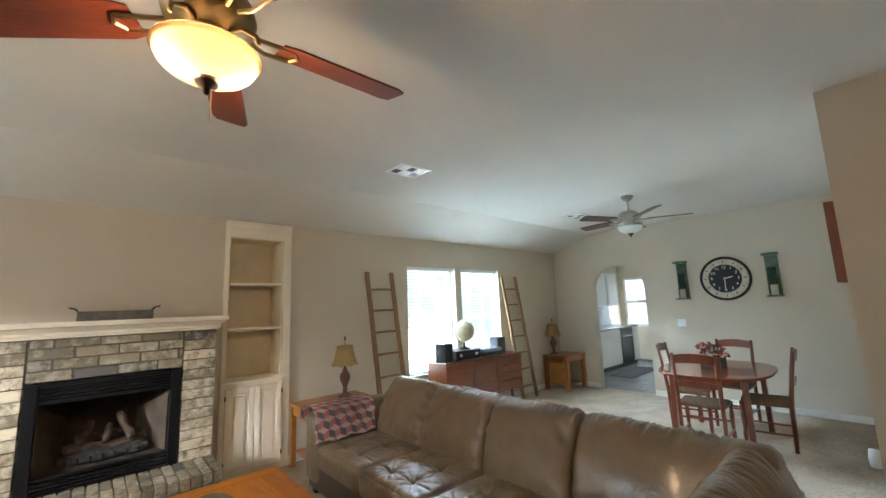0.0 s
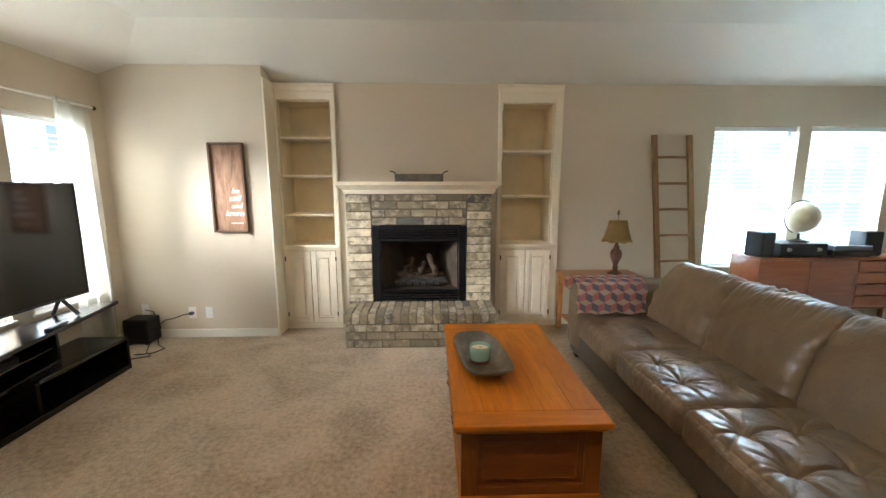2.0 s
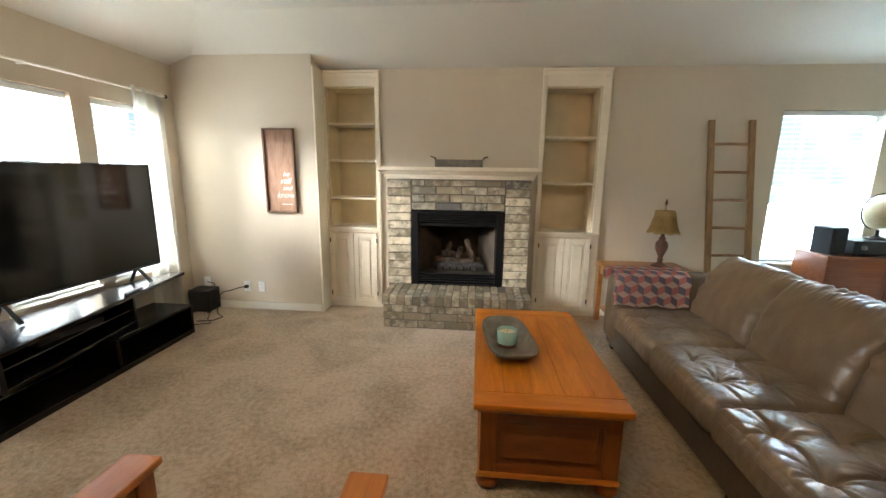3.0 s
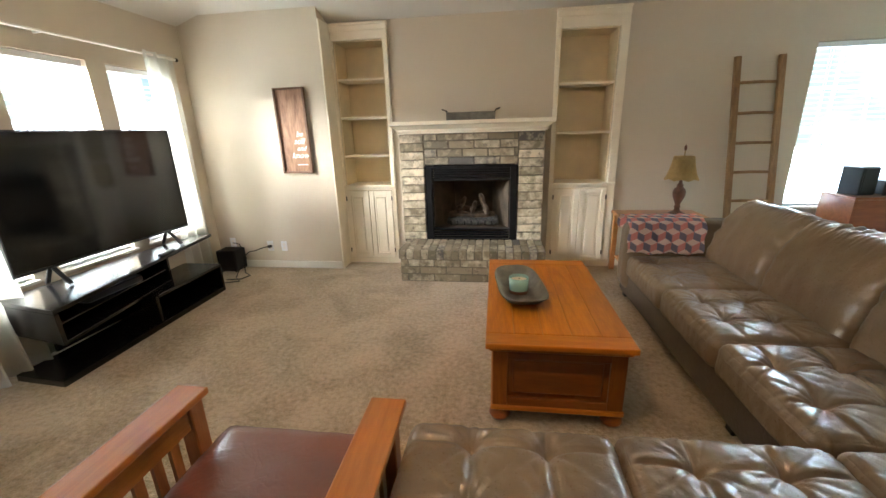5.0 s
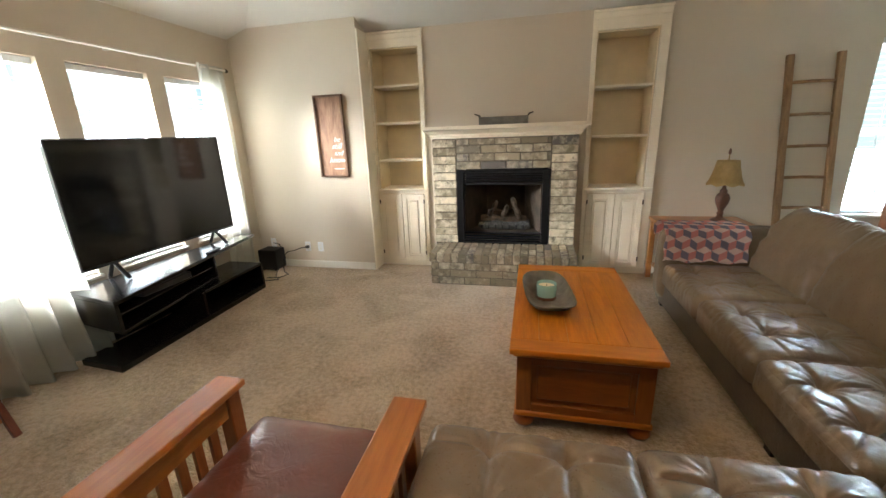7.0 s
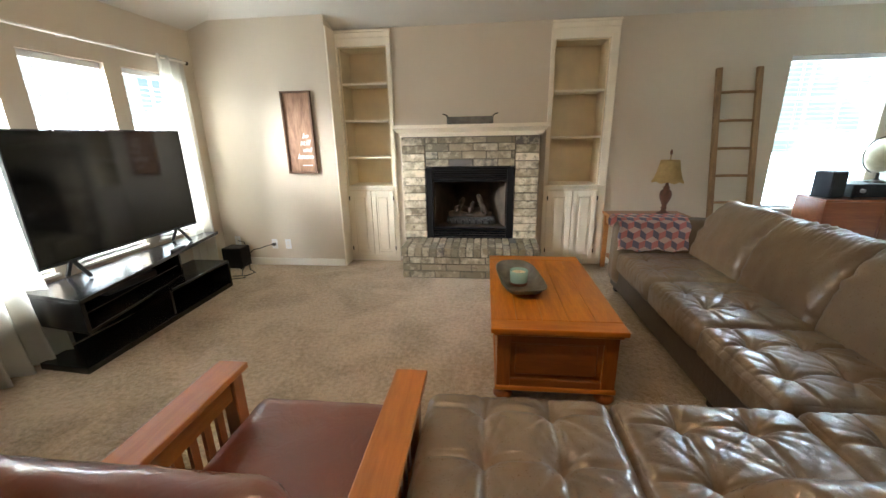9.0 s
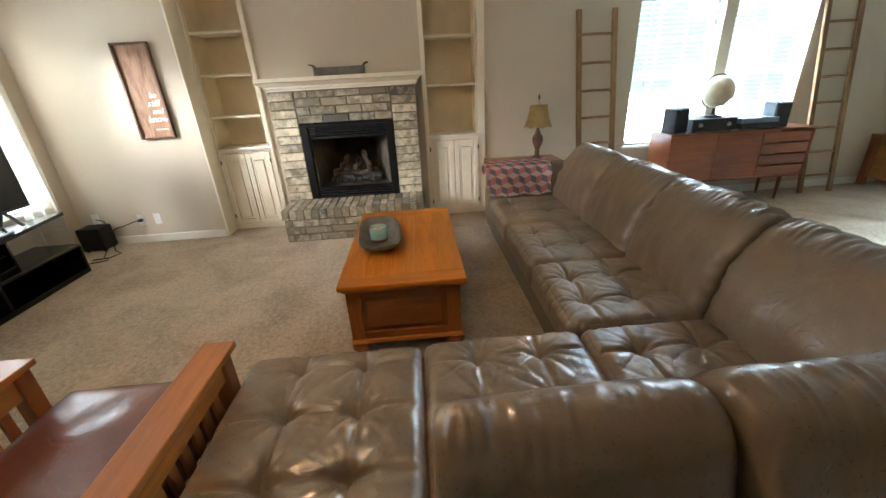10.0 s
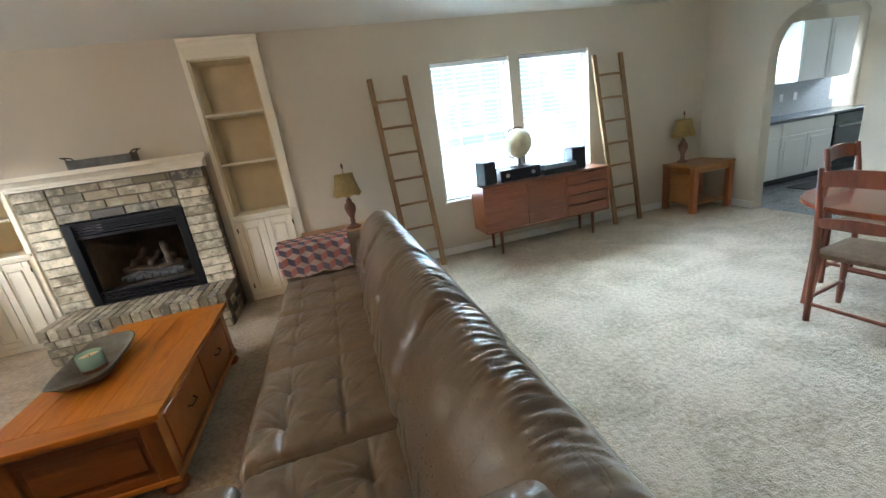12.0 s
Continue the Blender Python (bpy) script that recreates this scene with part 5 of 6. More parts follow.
# side table and lamps
def table_lamp(x, y, z, label, k=1.0):
    t = thing("table_lamp", pose(x, y, z), label, "lamp", "table lamps")
    part("base", lathe(bmesh.new(), [(0.072, 0), (0.075, 0.012), (0.055, 0.024), (0.030, 0.036), (0.022, 0.06), (0.030, 0.075), (0.020, 0.09), (0.030, 0.12), (0.052, 0.17), (0.058, 0.21), (0.048, 0.245), (0.026, 0.265), (0.032, 0.28), (0.018, 0.295), (0.012, 0.33)], 24), M_LAMPBODY, t, "carved brown turned base", smooth=True)
    part("stem", tube(bmesh.new(), [(0, 0, 0.32), (0, 0, 0.60)], 0.005, 8), M_BRASS, t)
    b = bmesh.new()
    n = 32
    prof = [(0.145, 0.335), (0.128, 0.37), (0.112, 0.42), (0.098, 0.48), (0.086, 0.545)]
    rings = []
    for r, zz in prof:
        ring = []
        for i in range(n):
            a = 2 * math.pi * i / n
            scal = 1 + 0.03 * math.cos(8 * a)
            ring.append(b.verts.new((r * scal * math.cos(a), r * scal * math.sin(a), zz - (0.008 * math.cos(8 * a) if zz < 0.34 else 0))))
        rings.append(ring)
    for p, q in zip(rings, rings[1:]):
        for i in range(n):
            b.faces.new((p[i], p[(i + 1) % n], q[(i + 1) % n], q[i]))
    bmesh.ops.solidify(b, geom=b.faces[:], thickness=0.003)
    part("shade", b, M_SHADE, t, "tan linen bell shade", smooth=True)
    part("harp", tube(bmesh.new(), [(-0.086, 0, 0.54), (0.086, 0, 0.54)], 0.003, 6), M_BRASS, t)
    part("finial", lathe(bmesh.new(), [(0.006, 0.595), (0.013, 0.61), (0.011, 0.63), (0.003, 0.65)], 12), M_LAMPBODY, t, smooth=True)
    return t


st = thing("side_table", (2.16, 4.03, 0), "brown-stained wooden side table behind the sofa arm", "side table")
part("tabletop", box(-0.385, 0.385, -0.285, 0.285, 0.60, 0.628, bev=0.005, seg=2), M_ENDTABLE, st)
for x in (-0.345, 0.345):
    for y in (-0.245, 0.245):
        part("leg", box(x - 0.024, x + 0.024, y - 0.024, y + 0.024, 0, 0.60, bev=0.003), M_ENDTABLE, st)
for y in (-0.245, 0.245):
    part("apron", box(-0.32, 0.32, y - 0.01, y + 0.01, 0.51, 0.60), M_ENDTABLE, st)
for x in (-0.345, 0.345):
    part("apron", box(x - 0.01, x + 0.01, -0.22, 0.22, 0.51, 0.60), M_ENDTABLE, st)
part("shelf", box(-0.33, 0.33, -0.23, 0.23, 0.14, 0.16), M_ENDTABLE, st)
table_lamp(2.31, 4.10, 0.628, "brown turned table lamp with a tan shade on the side table")


# ladders
def ladder(x, yt, yb, lean, label):
    t = thing("decorative_ladder", (x, yb, 0), label, "ladder", "leaning ladders")
    for s in (-0.185, 0.185):
        b = bmesh.new()
        beam(b, (s + lean, 0, 0.0), (s, yt - yb, 2.03), 0.054, 0.036)
        part("rail", b, M_LADDER, t)
    for k in range(7):
        f = (0.20 + k * 0.267) / 2.03
        b = bmesh.new()
        tube(b, [(-0.185 + lean * (1 - f), (yt - yb) * f, 2.03 * f), (0.0 + lean * (1 - f), (yt - yb) * f, 2.03 * f + 0.004), (0.185 + lean * (1 - f), (yt - yb) * f, 2.03 * f)], 0.014, 8)
        part("rung", b, M_LADDER, t, smooth=True)


ladder(2.945, 4.375, 4.12, 0.07, "worn brown wooden decorative ladder leaning against the wall")
ladder(5.585, 4.375, 4.16, 0.13, "worn brown wooden decorative ladder leaning beside the window")

# credenza and what stands on it
cr = thing("credenza", (4.495, 4.165, 0), "mid-century teak credenza with doors and drawers on tapered legs", "credenza")
cw, cd, z0, z1 = 0.795, 0.19, 0.275, 0.80
part("carcass_top", box(-cw, cw, -cd, cd, z1 - 0.022, z1, bev=0.003), M_TEAK, cr)
part("carcass_bottom", box(-cw, cw, -cd, cd, z0, z0 + 0.022, bev=0.003), M_TEAK, cr)
for s in (-1, 1):
    part("side_panel", box(*sorted((s * cw, s * (cw - 0.022))), -cd, cd, z0 + 0.022, z1 - 0.022), M_TEAK, cr)
part("back_panel", box(-cw + 0.022, cw - 0.022, cd - 0.012, cd, z0 + 0.022, z1 - 0.022), M_TEAK, cr)
for a, c in ((-0.77, -0.275), (-0.27, 0.225)):
    d = part("door", box(a, c, -cd + 0.004, -cd + 0.022, z0 + 0.025, z1 - 0.025, bev=0.002), M_TEAK, cr)
    part("pull_groove", box(c - 0.03, c - 0.018, -cd + 0.001, -cd + 0.005, z0 + 0.16, z1 - 0.16), M_CHERRY, d)
for k in range(4):
    h = (z1 - z0 - 0.05) / 4
    d = part("drawer", box(0.23, 0.77, -cd + 0.004, -cd + 0.022, z0 + 0.025 + k * h, z0 + 0.025 + (k + 1) * h - 0.012, bev=0.002), M_TEAK, cr)
    part("finger_lip", box(0.30, 0.70, -cd - 0.008, -cd + 0.005, z0 + 0.025 + (k + 1) * h - 0.022, z0 + 0.025 + (k + 1) * h - 0.013, bev=0.002), M_TEAK, d)
for x in (-0.60, 0.60):
    for y in (-0.13, 0.13):
        part("leg", lathe(bmesh.new(), [(0.013, 0), (0.022, 0.25), (0.022, 0.276)], 14, x, y), M_CHERRY, cr, smooth=True)
for x, y in ((3.83, 4.16), (4.97, 4.17)):
    sp = thing("loudspeaker", pose(x, y, 0.80, 0, 0, 14 if x < 4 else -4), "small black bookshelf loudspeaker on the credenza", "speaker", "bookshelf loudspeakers")
    part("cabinet", box(-0.085, 0.085, -0.09, 0.09, 0, 0.25, bev=0.012, seg=2), M_PLASTIC, sp)
    part("grille", box(-0.075, 0.075, -0.098, -0.089, 0.01, 0.24, bev=0.004), M_CABLE, sp, "black cloth grille")
rec = thing("stereo_receiver", (4.19, 4.19, 0.80), "black stereo receiver on the credenza with a pale front edge", "receiver")
part("case", box(-0.24, 0.24, -0.15, 0.15, 0.012, 0.135, bev=0.004), M_PLASTIC, rec)
part("front_panel", box(-0.24, 0.24, -0.156, -0.15, 0.014, 0.133, bev=0.002), M_STEEL, rec)
for x in (-0.16, 0.15):
    part("knob", lathe(bmesh.new(), [(0.02, 0), (0.018, 0.02)], 16), M_PEWTER, rec, smooth=True, at=pose(x, -0.156, 0.075, 90))
for x in (-0.2, 0.2):
    for y in (-0.12, 0.12):
        part("foot", lathe(bmesh.new(), [(0.015, 0), (0.015, 0.013)], 10, x, y), M_CABLE, rec)
tt = thing("record_player", (4.68, 4.17, 0.80), "low black record player with a clear grey lid", "record player")
part("plinth", box(-0.21, 0.21, -0.16, 0.16, 0.01, 0.065, bev=0.006), M_PLASTIC, tt)
part("dust_cover", box(-0.205, 0.205, -0.155, 0.155, 0.065, 0.115, bev=0.008), material("smoky_acrylic", (0.20, 0.23, 0.27), 0.12), tt, "smoky acrylic cover")
for x in (-0.18, 0.18):
    for y in (-0.13, 0.13):
        part("foot", lathe(bmesh.new(), [(0.015, 0), (0.015, 0.012)], 10, x, y), M_CABLE, tt)
gl = thing("desk_globe", (4.26, 4.19, 0.935), "antique cream desk globe on a stand atop the receiver", "globe")
b = bmesh.new()
bmesh.ops.create_uvsphere(b, u_segments=32, v_segments=20, radius=0.155)
part("sphere", b, M_GLOBE, gl, smooth=True, at=pose(0, 0, 0.255, 0, 22, 0))
part("meridian_arm", tube(bmesh.new(), [(0.172 * math.sin(radians(a)), 0, 0.255 + 0.172 * math.cos(radians(a))) for a in range(-158, 25, 12)], 0.006, 6), M_BRONZE, gl, smooth=True)
part("foot", lathe(bmesh.new(), [(0.085, 0), (0.088, 0.01), (0.05, 0.022), (0.015, 0.035), (0.012, 0.09)], 24), M_BRONZE, gl, smooth=True)

# end table in the far corner
et = thing("end_table", (6.76, 4.10, 0), "pine end table with open front and thick legs in the corner", "end table")
part("tabletop", box(-0.33, 0.31, -0.24, 0.26, 0.575, 0.605, bev=0.005, seg=2), M_ENDTABLE, et)
for x in (-0.29, 0.27):
    for y in (-0.20, 0.22):
        part("leg", box(x - 0.035, x + 0.035, y - 0.035, y + 0.035, 0, 0.575, bev=0.004), M_OAKZ, et)
part("shelf", box(-0.28, 0.26, -0.19, 0.21, 0.09, 0.115, bev=0.003), M_ENDTABLE, et)
part("side_panel", box(-0.265, -0.25, -0.165, 0.185, 0.115, 0.47), M_ENDTABLE, et)
part("back_panel", box(-0.255, 0.235, 0.215, 0.23, 0.115, 0.575), M_ENDTABLE, et)
part("apron", box(-0.255, 0.235, -0.215, -0.20, 0.50, 0.575), M_ENDTABLE, et)
table_lamp(6.63, 4.24, 0.605, "brown turned table lamp with a tan shade on the end table")


# ceiling fans
def fan(x, y, blade_z, bowl_z, lit, spin, label, span=0.66):
    t = thing("ceiling_fan", pose(x, y, CZ), label, "ceiling fan", "ceiling fans")
    metal = M_BRASS if lit else M_PEWTER
    dz, bz = blade_z - CZ, bowl_z - CZ
    part("canopy", lathe(bmesh.new(), [(0.07, 0.0), (0.068, -0.02), (0.045, -0.05), (0.018, -0.065)], 24), metal, t, smooth=True)
    part("downrod", tube(bmesh.new(), [(0, 0, -0.05), (0, 0, dz + 0.09)], 0.012, 10), metal, t, smooth=True)
    part("motor", lathe(bmesh.new(), [(0.02, dz + 0.10), (0.07, dz + 0.085), (0.115, dz + 0.05), (0.125, dz + 0.01), (0.115, dz - 0.02), (0.07, dz - 0.035), (0.05, dz - 0.06), (0.05, bz + 0.05)], 28), metal, t, smooth=True)
    for k in range(5):
        m = pose(0, 0, dz - 0.012, 0, 0, spin + 72 * k)
        b = bmesh.new()
        pts = [(0.20, -0.05), (0.24, -0.062), (span - 0.03, -0.070), (span, -0.055), (span, 0.055), (span - 0.03, 0.070), (0.24, 0.062), (0.20, 0.05)]
        prism(b, pts, -0.004, 0.004, 0.0015)
        bl = part("blade", b, M_BLADE if lit else M_BLADE_DARK, t, "dark mahogany blade", at=m @ pose(0, 0, 0, 12, 0, 0))
        b = bmesh.new()
        tube(b, [(0.10, -0.012, 0.0), (0.16, -0.03, -0.012), (0.24, -0.03, -0.008)], 0.007, 6)
        tube(b, [(0.10, 0.012, 0.0), (0.16, 0.03, -0.012), (0.24, 0.03, -0.008)], 0.007, 6)
        tube(b, [(0.24, -0.03, -0.008), (0.26, 0.0, -0.008), (0.24, 0.03, -0.008)], 0.007, 6)
        part("blade_iron", b, metal, t, at=m)
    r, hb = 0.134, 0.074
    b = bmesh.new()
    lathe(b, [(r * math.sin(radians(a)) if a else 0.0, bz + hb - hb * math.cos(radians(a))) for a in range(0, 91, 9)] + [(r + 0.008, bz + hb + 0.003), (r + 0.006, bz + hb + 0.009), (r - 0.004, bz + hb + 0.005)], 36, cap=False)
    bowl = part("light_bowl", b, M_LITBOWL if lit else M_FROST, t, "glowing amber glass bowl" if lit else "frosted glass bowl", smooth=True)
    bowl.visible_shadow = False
    for k in range(4):
        a = math.radians(45 + 90 * k)
        part("fitter_arm", tube(bmesh.new(), [(0.045 * math.cos(a), 0.045 * math.sin(a), bz + 0.15), (0.10 * math.cos(a), 0.10 * math.sin(a), bz + 0.155), (0.145 * math.cos(a), 0.145 * math.sin(a), bz + 0.125), (0.15 * math.cos(a), 0.15 * math.sin(a), bz + 0.10)], 0.007, 6), metal, t, smooth=True)
    part("fitter_hub", lathe(bmesh.new(), [(0.052, bz + 0.135), (0.062, bz + 0.145), (0.062, bz + 0.17), (0.045, bz + 0.18)], 20), metal, t, smooth=True)
    part("bowl_finial", lathe(bmesh.new(), [(0.0, bz - 0.045), (0.008, bz - 0.04), (0.010, bz - 0.025), (0.030, bz - 0.012), (0.034, bz + 0.004), (0.02, bz + 0.012)], 16), M_BRONZE, t, smooth=True)
    if lit:
        part("bulb", lathe(bmesh.new(), [(0.0, bz + 0.05), (0.03, bz + 0.06), (0.04, bz + 0.085), (0.03, bz + 0.11), (0.012, bz + 0.13)], 16, 0.075, 0), M_BULB, t, "lit bulb", smooth=True)
        part("bulb", lathe(bmesh.new(), [(0.0, bz + 0.05), (0.03, bz + 0.06), (0.04, bz + 0.085), (0.03, bz + 0.11), (0.012, bz + 0.13)], 16, -0.075, 0), M_BULB, t, "lit bulb", smooth=True)
    part("pull_chain", tube(bmesh.new(), [(0.012, 0.0, bz + 0.0), (0.012, 0.0, bz - 0.12)], 0.002, 5), metal, t)
    return t


M_BULB = material("lit_bulb", (1.0, 0.72, 0.42), 0.3, vary=0.0, emit=5.0)
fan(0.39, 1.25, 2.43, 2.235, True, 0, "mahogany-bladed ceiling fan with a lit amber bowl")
fan(4.95, 1.96, 2.52, 2.34, False, 10, "dark-bladed pewter ceiling fan with an unlit frosted bowl")


def vent(x, y, s, label):
    t = thing("ceiling_vent", (x, y, CZ), label, "vent")
    part("frame", pierced(bmesh.new(), -0.16 * s, 0.16 * s, -0.13 * s, 0.13 * s, [(-0.135 * s, 0.135 * s, -0.105 * s, 0.105 * s)], lambda bb, a, c, u0, u1: bx(bb, a, c, u0, u1, -0.010, -0.001)), M_TRIM, t)
    part("backing", box(-0.135 * s, 0.135 * s, -0.105 * s, 0.105 * s, -0.003, -0.0005), M_CABLE, t)
    for k in range(3):
        for q in range(2):
            if (k + q) % 2:
                continue
            part("louvre", box(-0.13 * s + k * 0.088 * s, -0.05 * s + k * 0.088 * s, -0.1 * s + q * 0.1 * s, -0.004 * s + q * 0.1 * s, -0.009, -0.004), M_TRIM, t)
    for k in (-0.045, 0.045):
        part("bar", box(k * s - 0.006, k * s + 0.006, -0.105 * s, 0.105 * s, -0.0095, -0.003), M_TRIM, t)
    part("bar", box(-0.135 * s, 0.135 * s, -0.006, 0.006, -0.0096, -0.0031), M_TRIM, t)


vent(2.25, 2.77, 1.0, "white louvred ceiling vent")
vent(5.42, 2.88, 1.0, "white louvred ceiling vent over the dining space")

# ---- dining space ----
dt = thing("dining_table", (5.55, 1.42, 0), "cherry-stained dining table with clipped rounded corners", "dining table")
pts = []
for i in range(48):
    a = 2 * math.pi * i / 48
    c, s = math.cos(a), math.sin(a)
    pts.append((0.70 * math.copysign(abs(c) ** 0.72, c), 0.52 * math.copysign(abs(s) ** 0.72, s)))
part("tabletop", prism(bmesh.new(), pts, 0.722, 0.750, 0.006), M_CHERRYX, dt)
for y in (-0.33, 0.33):
    part("apron", box(-0.40, 0.40, y - 0.011, y + 0.011, 0.64, 0.722), M_CHERRYX, dt)
for x in (-0.42, 0.42):
    part("apron", box(x - 0.011, x + 0.011, -0.30, 0.30, 0.64, 0.722), M_CHERRY, dt)
    for y in (-0.33, 0.33):
        b = bmesh.new()
        beam(b, (x * 1.05, y * 1.05, 0), (x, y, 0.722), 0.05, 0.05)
        part("leg", b, M_CHERRY, dt)


def dining_chair(m, first=None):
    if first:
        return copy_thing(first, m)
    t = thing("dining_chair", m, "cherry-stained ladder-back dining chair with a rush seat", "chair", "chairs round the dining table")
    for y in (-0.19, 0.19):
        b = bmesh.new()
        tube(b, [(-0.19, y, 0.0), (-0.20, y, 0.44), (-0.235, y, 0.72), (-0.275, y, 0.98)], [0.018, 0.021, 0.019, 0.016], 8)
        part("back_post", b, M_CHERRY, t, smooth=True)
        part("front_leg", lathe(bmesh.new(), [(0.015, 0), (0.022, 0.12), (0.016, 0.17), (0.024, 0.30), (0.018, 0.36), (0.022, 0.45)], 10, 0.20, y * 1.08), M_CHERRY, t, smooth=True)
        part("stretcher", tube(bmesh.new(), [(-0.19, y, 0.16), (0.20, y * 1.08, 0.16)], 0.011, 8), M_CHERRY, t)
        part("seat_rail", tube(bmesh.new(), [(-0.20, y, 0.435), (0.20, y * 1.08, 0.435)], 0.014, 8), M_CHERRY, t)
    part("stretcher", tube(bmesh.new(), [(0.20, -0.20, 0.24), (0.20, 0.20, 0.24)], 0.011, 8), M_CHERRY, t)
    part("stretcher", tube(bmesh.new(), [(-0.19, -0.19, 0.12), (-0.19, 0.19, 0.12)], 0.011, 8), M_CHERRY, t)
    part("seat", cushion(0.42, 0.42, 0.035, 0.015, 0.006, (), 0, 6, 3, 0.001), M_SEAT, t, "woven rush seat", at=(0.0, 0, 0.432))
    for z, hgt in ((0.92, 0.085), (0.66, 0.05)):
        b = bmesh.new()
        n = 10
        lo, hi = [], []
        for i in range(n + 1):
            y = -0.18 + 0.36 * i / n
            bow = -0.025 * (1 - (y / 0.18) ** 2)
            x = -0.20 - 0.075 * (z - 0.44) / 0.54 * 1.0 + bow
            arch = 0.022 * (1 - (y / 0.18) ** 2)
            for dx in (0,):
                lo.append((x, y, z - hgt / 2 + arch * (0.5 if z > 0.8 else 0)))
                hi.append((x - 0.012, y, z + hgt / 2 + arch))
        vl = [[b.verts.new((p[0] + o, p[1], p[2])) for p in ps] for ps in (lo, hi) for o in (-0.008, 0.008)]
        for p, q in ((vl[0], vl[1]), (vl[3], vl[2]), (vl[1], vl[3]), (vl[2], vl[0])):
            for i in range(n):
                b.faces.new((p[i], p[i + 1], q[i + 1], q[i]))
        part("top_rail" if z > 0.8 else "cross_rail", b, M_CHERRY, t)
    return t


first_chair = dining_chair(pose(5.10, 1.46, 0, 0, 0, 6))
dining_chair(pose(5.72, 1.76, 0, 0, 0, -84), first_chair)
dining_chair(pose(5.62, 1.02, 0, 0, 0, 97), first_chair)
dining_chair(pose(6.25, 1.46, 0, 0, 0, 176), first_chair)

fl = thing("flower_arrangement", (5.62, 1.46, 0.75), "red and blush silk flowers in a dark wooden box", "flowers")
part("planter_box", pierced(bmesh.new(), -0.13, 0.13, -0.10, 0.10, [(-0.115, 0.115, -0.085, 0.085)], lambda bb, a, c, u0, u1: bx(bb, a, c, u0, u1, 0, 0.11)), wood("dark_box_wood", (0.035, 0.025, 0.018), (0.07, 0.05, 0.035), 0.6, "X"), fl, "dark wooden planter box")
part("filler", box(-0.115, 0.115, -0.085, 0.085, 0.005, 0.09), M_LEAF, fl)
rnd = random.Random(4)
for mat, cnt, nm in ((M_RED, 26, "red_bloom"), (M_BLUSH, 22, "blush_bloom"), (M_LEAF, 40, "leaf_spray")):
    for k in range(cnt):
        b = bmesh.new()
        c = Vector((rnd.uniform(-0.17, 0.17), rnd.uniform(-0.13, 0.13), 0))
        c.z = 0.15 + rnd.uniform(-0.04, 0.10) * (1.2 - (c.x / 0.2) ** 2)
        for q in range(7 if mat != M_LEAF else 3):
            ax = Vector((rnd.uniform(-1, 1), rnd.uniform(-1, 1), rnd.uniform(0.0, 1))).normalized()
            s1 = ax.orthogonal().normalized()
            L1 = rnd.uniform(0.022, 0.042) * (1.3 if mat == M_LEAF else 1)
            vs = [b.verts.new(c), b.verts.new(c + ax * L1 * 0.5 + s1 * L1 * 0.35), b.verts.new(c + ax * L1), b.verts.new(c + ax * L1 * 0.5 - s1 * L1 * 0.35)]
            b.faces.new(vs)
        part(nm, b, mat, fl)

# wall clock
ck = thing("wall_clock", pose(WE, 1.555, 1.805, 0, 0, -90), "large round wall clock with a black dial and cream ring", "clock")


def disc(r0, r1, d0, d1, mat, nm, par, label=""):
    b = bmesh.new()
    lathe(b, [(r0, d0), (r1, d0), (r1, d1), (r0, d1)] + ([(r0, d0)] if r0 > 0.001 else []), 48)
    return part(nm, b, mat, par, label, at=pose(0, 0, 0, 90))


disc(0.0, 0.30, 0.0, 0.018, material("aged_ring_enamel", (0.58, 0.51, 0.39), 0.5, vary=0.25, scale=14), "cream_ring", ck, "aged cream outer ring")
b = bmesh.new()
lathe(b, [(0.285, 0.0), (0.315, 0.0), (0.32, 0.02), (0.305, 0.04), (0.288, 0.035), (0.285, 0.018)], 56, cap=False)
part("rim", b, M_BRONZE, ck, "dark bronze rim", smooth=True, at=pose(0, 0, 0, 90))
disc(0.0, 0.205, 0.018, 0.021, M_CABLE, "dial", ck, "black dial")
for i in range(12):
    a = radians(90 - 30 * (i + 1))
    letters(str(i + 1), 0.058, M_WHITE, ck, pose(0.165 * math.cos(a), -0.0222, 0.165 * math.sin(a), 90, 0, 0), name="numeral")
    part("ring_mark", box(-0.006, 0.006, -0.0195, -0.018, -0.016, 0.016), M_BRONZE, ck, at=pose(0.245 * math.cos(a), 0, 0.245 * math.sin(a), 0, 90 - math.degrees(a), 0))
for ang, ln, wd in ((75, 0.10, 0.012), (0, 0.0, 0.0), (183, 0.16, 0.009)):
    if ln:
        part("clock_pointer", box(-wd / 2, wd / 2, -0.026, -0.023, -0.02, ln), M_WHITE, ck, at=pose(0, 0, 0, 0, ang, 0))
part("hub", lathe(bmesh.new(), [(0.010, 0), (0.008, 0.007)], 12), M_BRASS, ck, at=pose(0, -0.021, 0, 90))


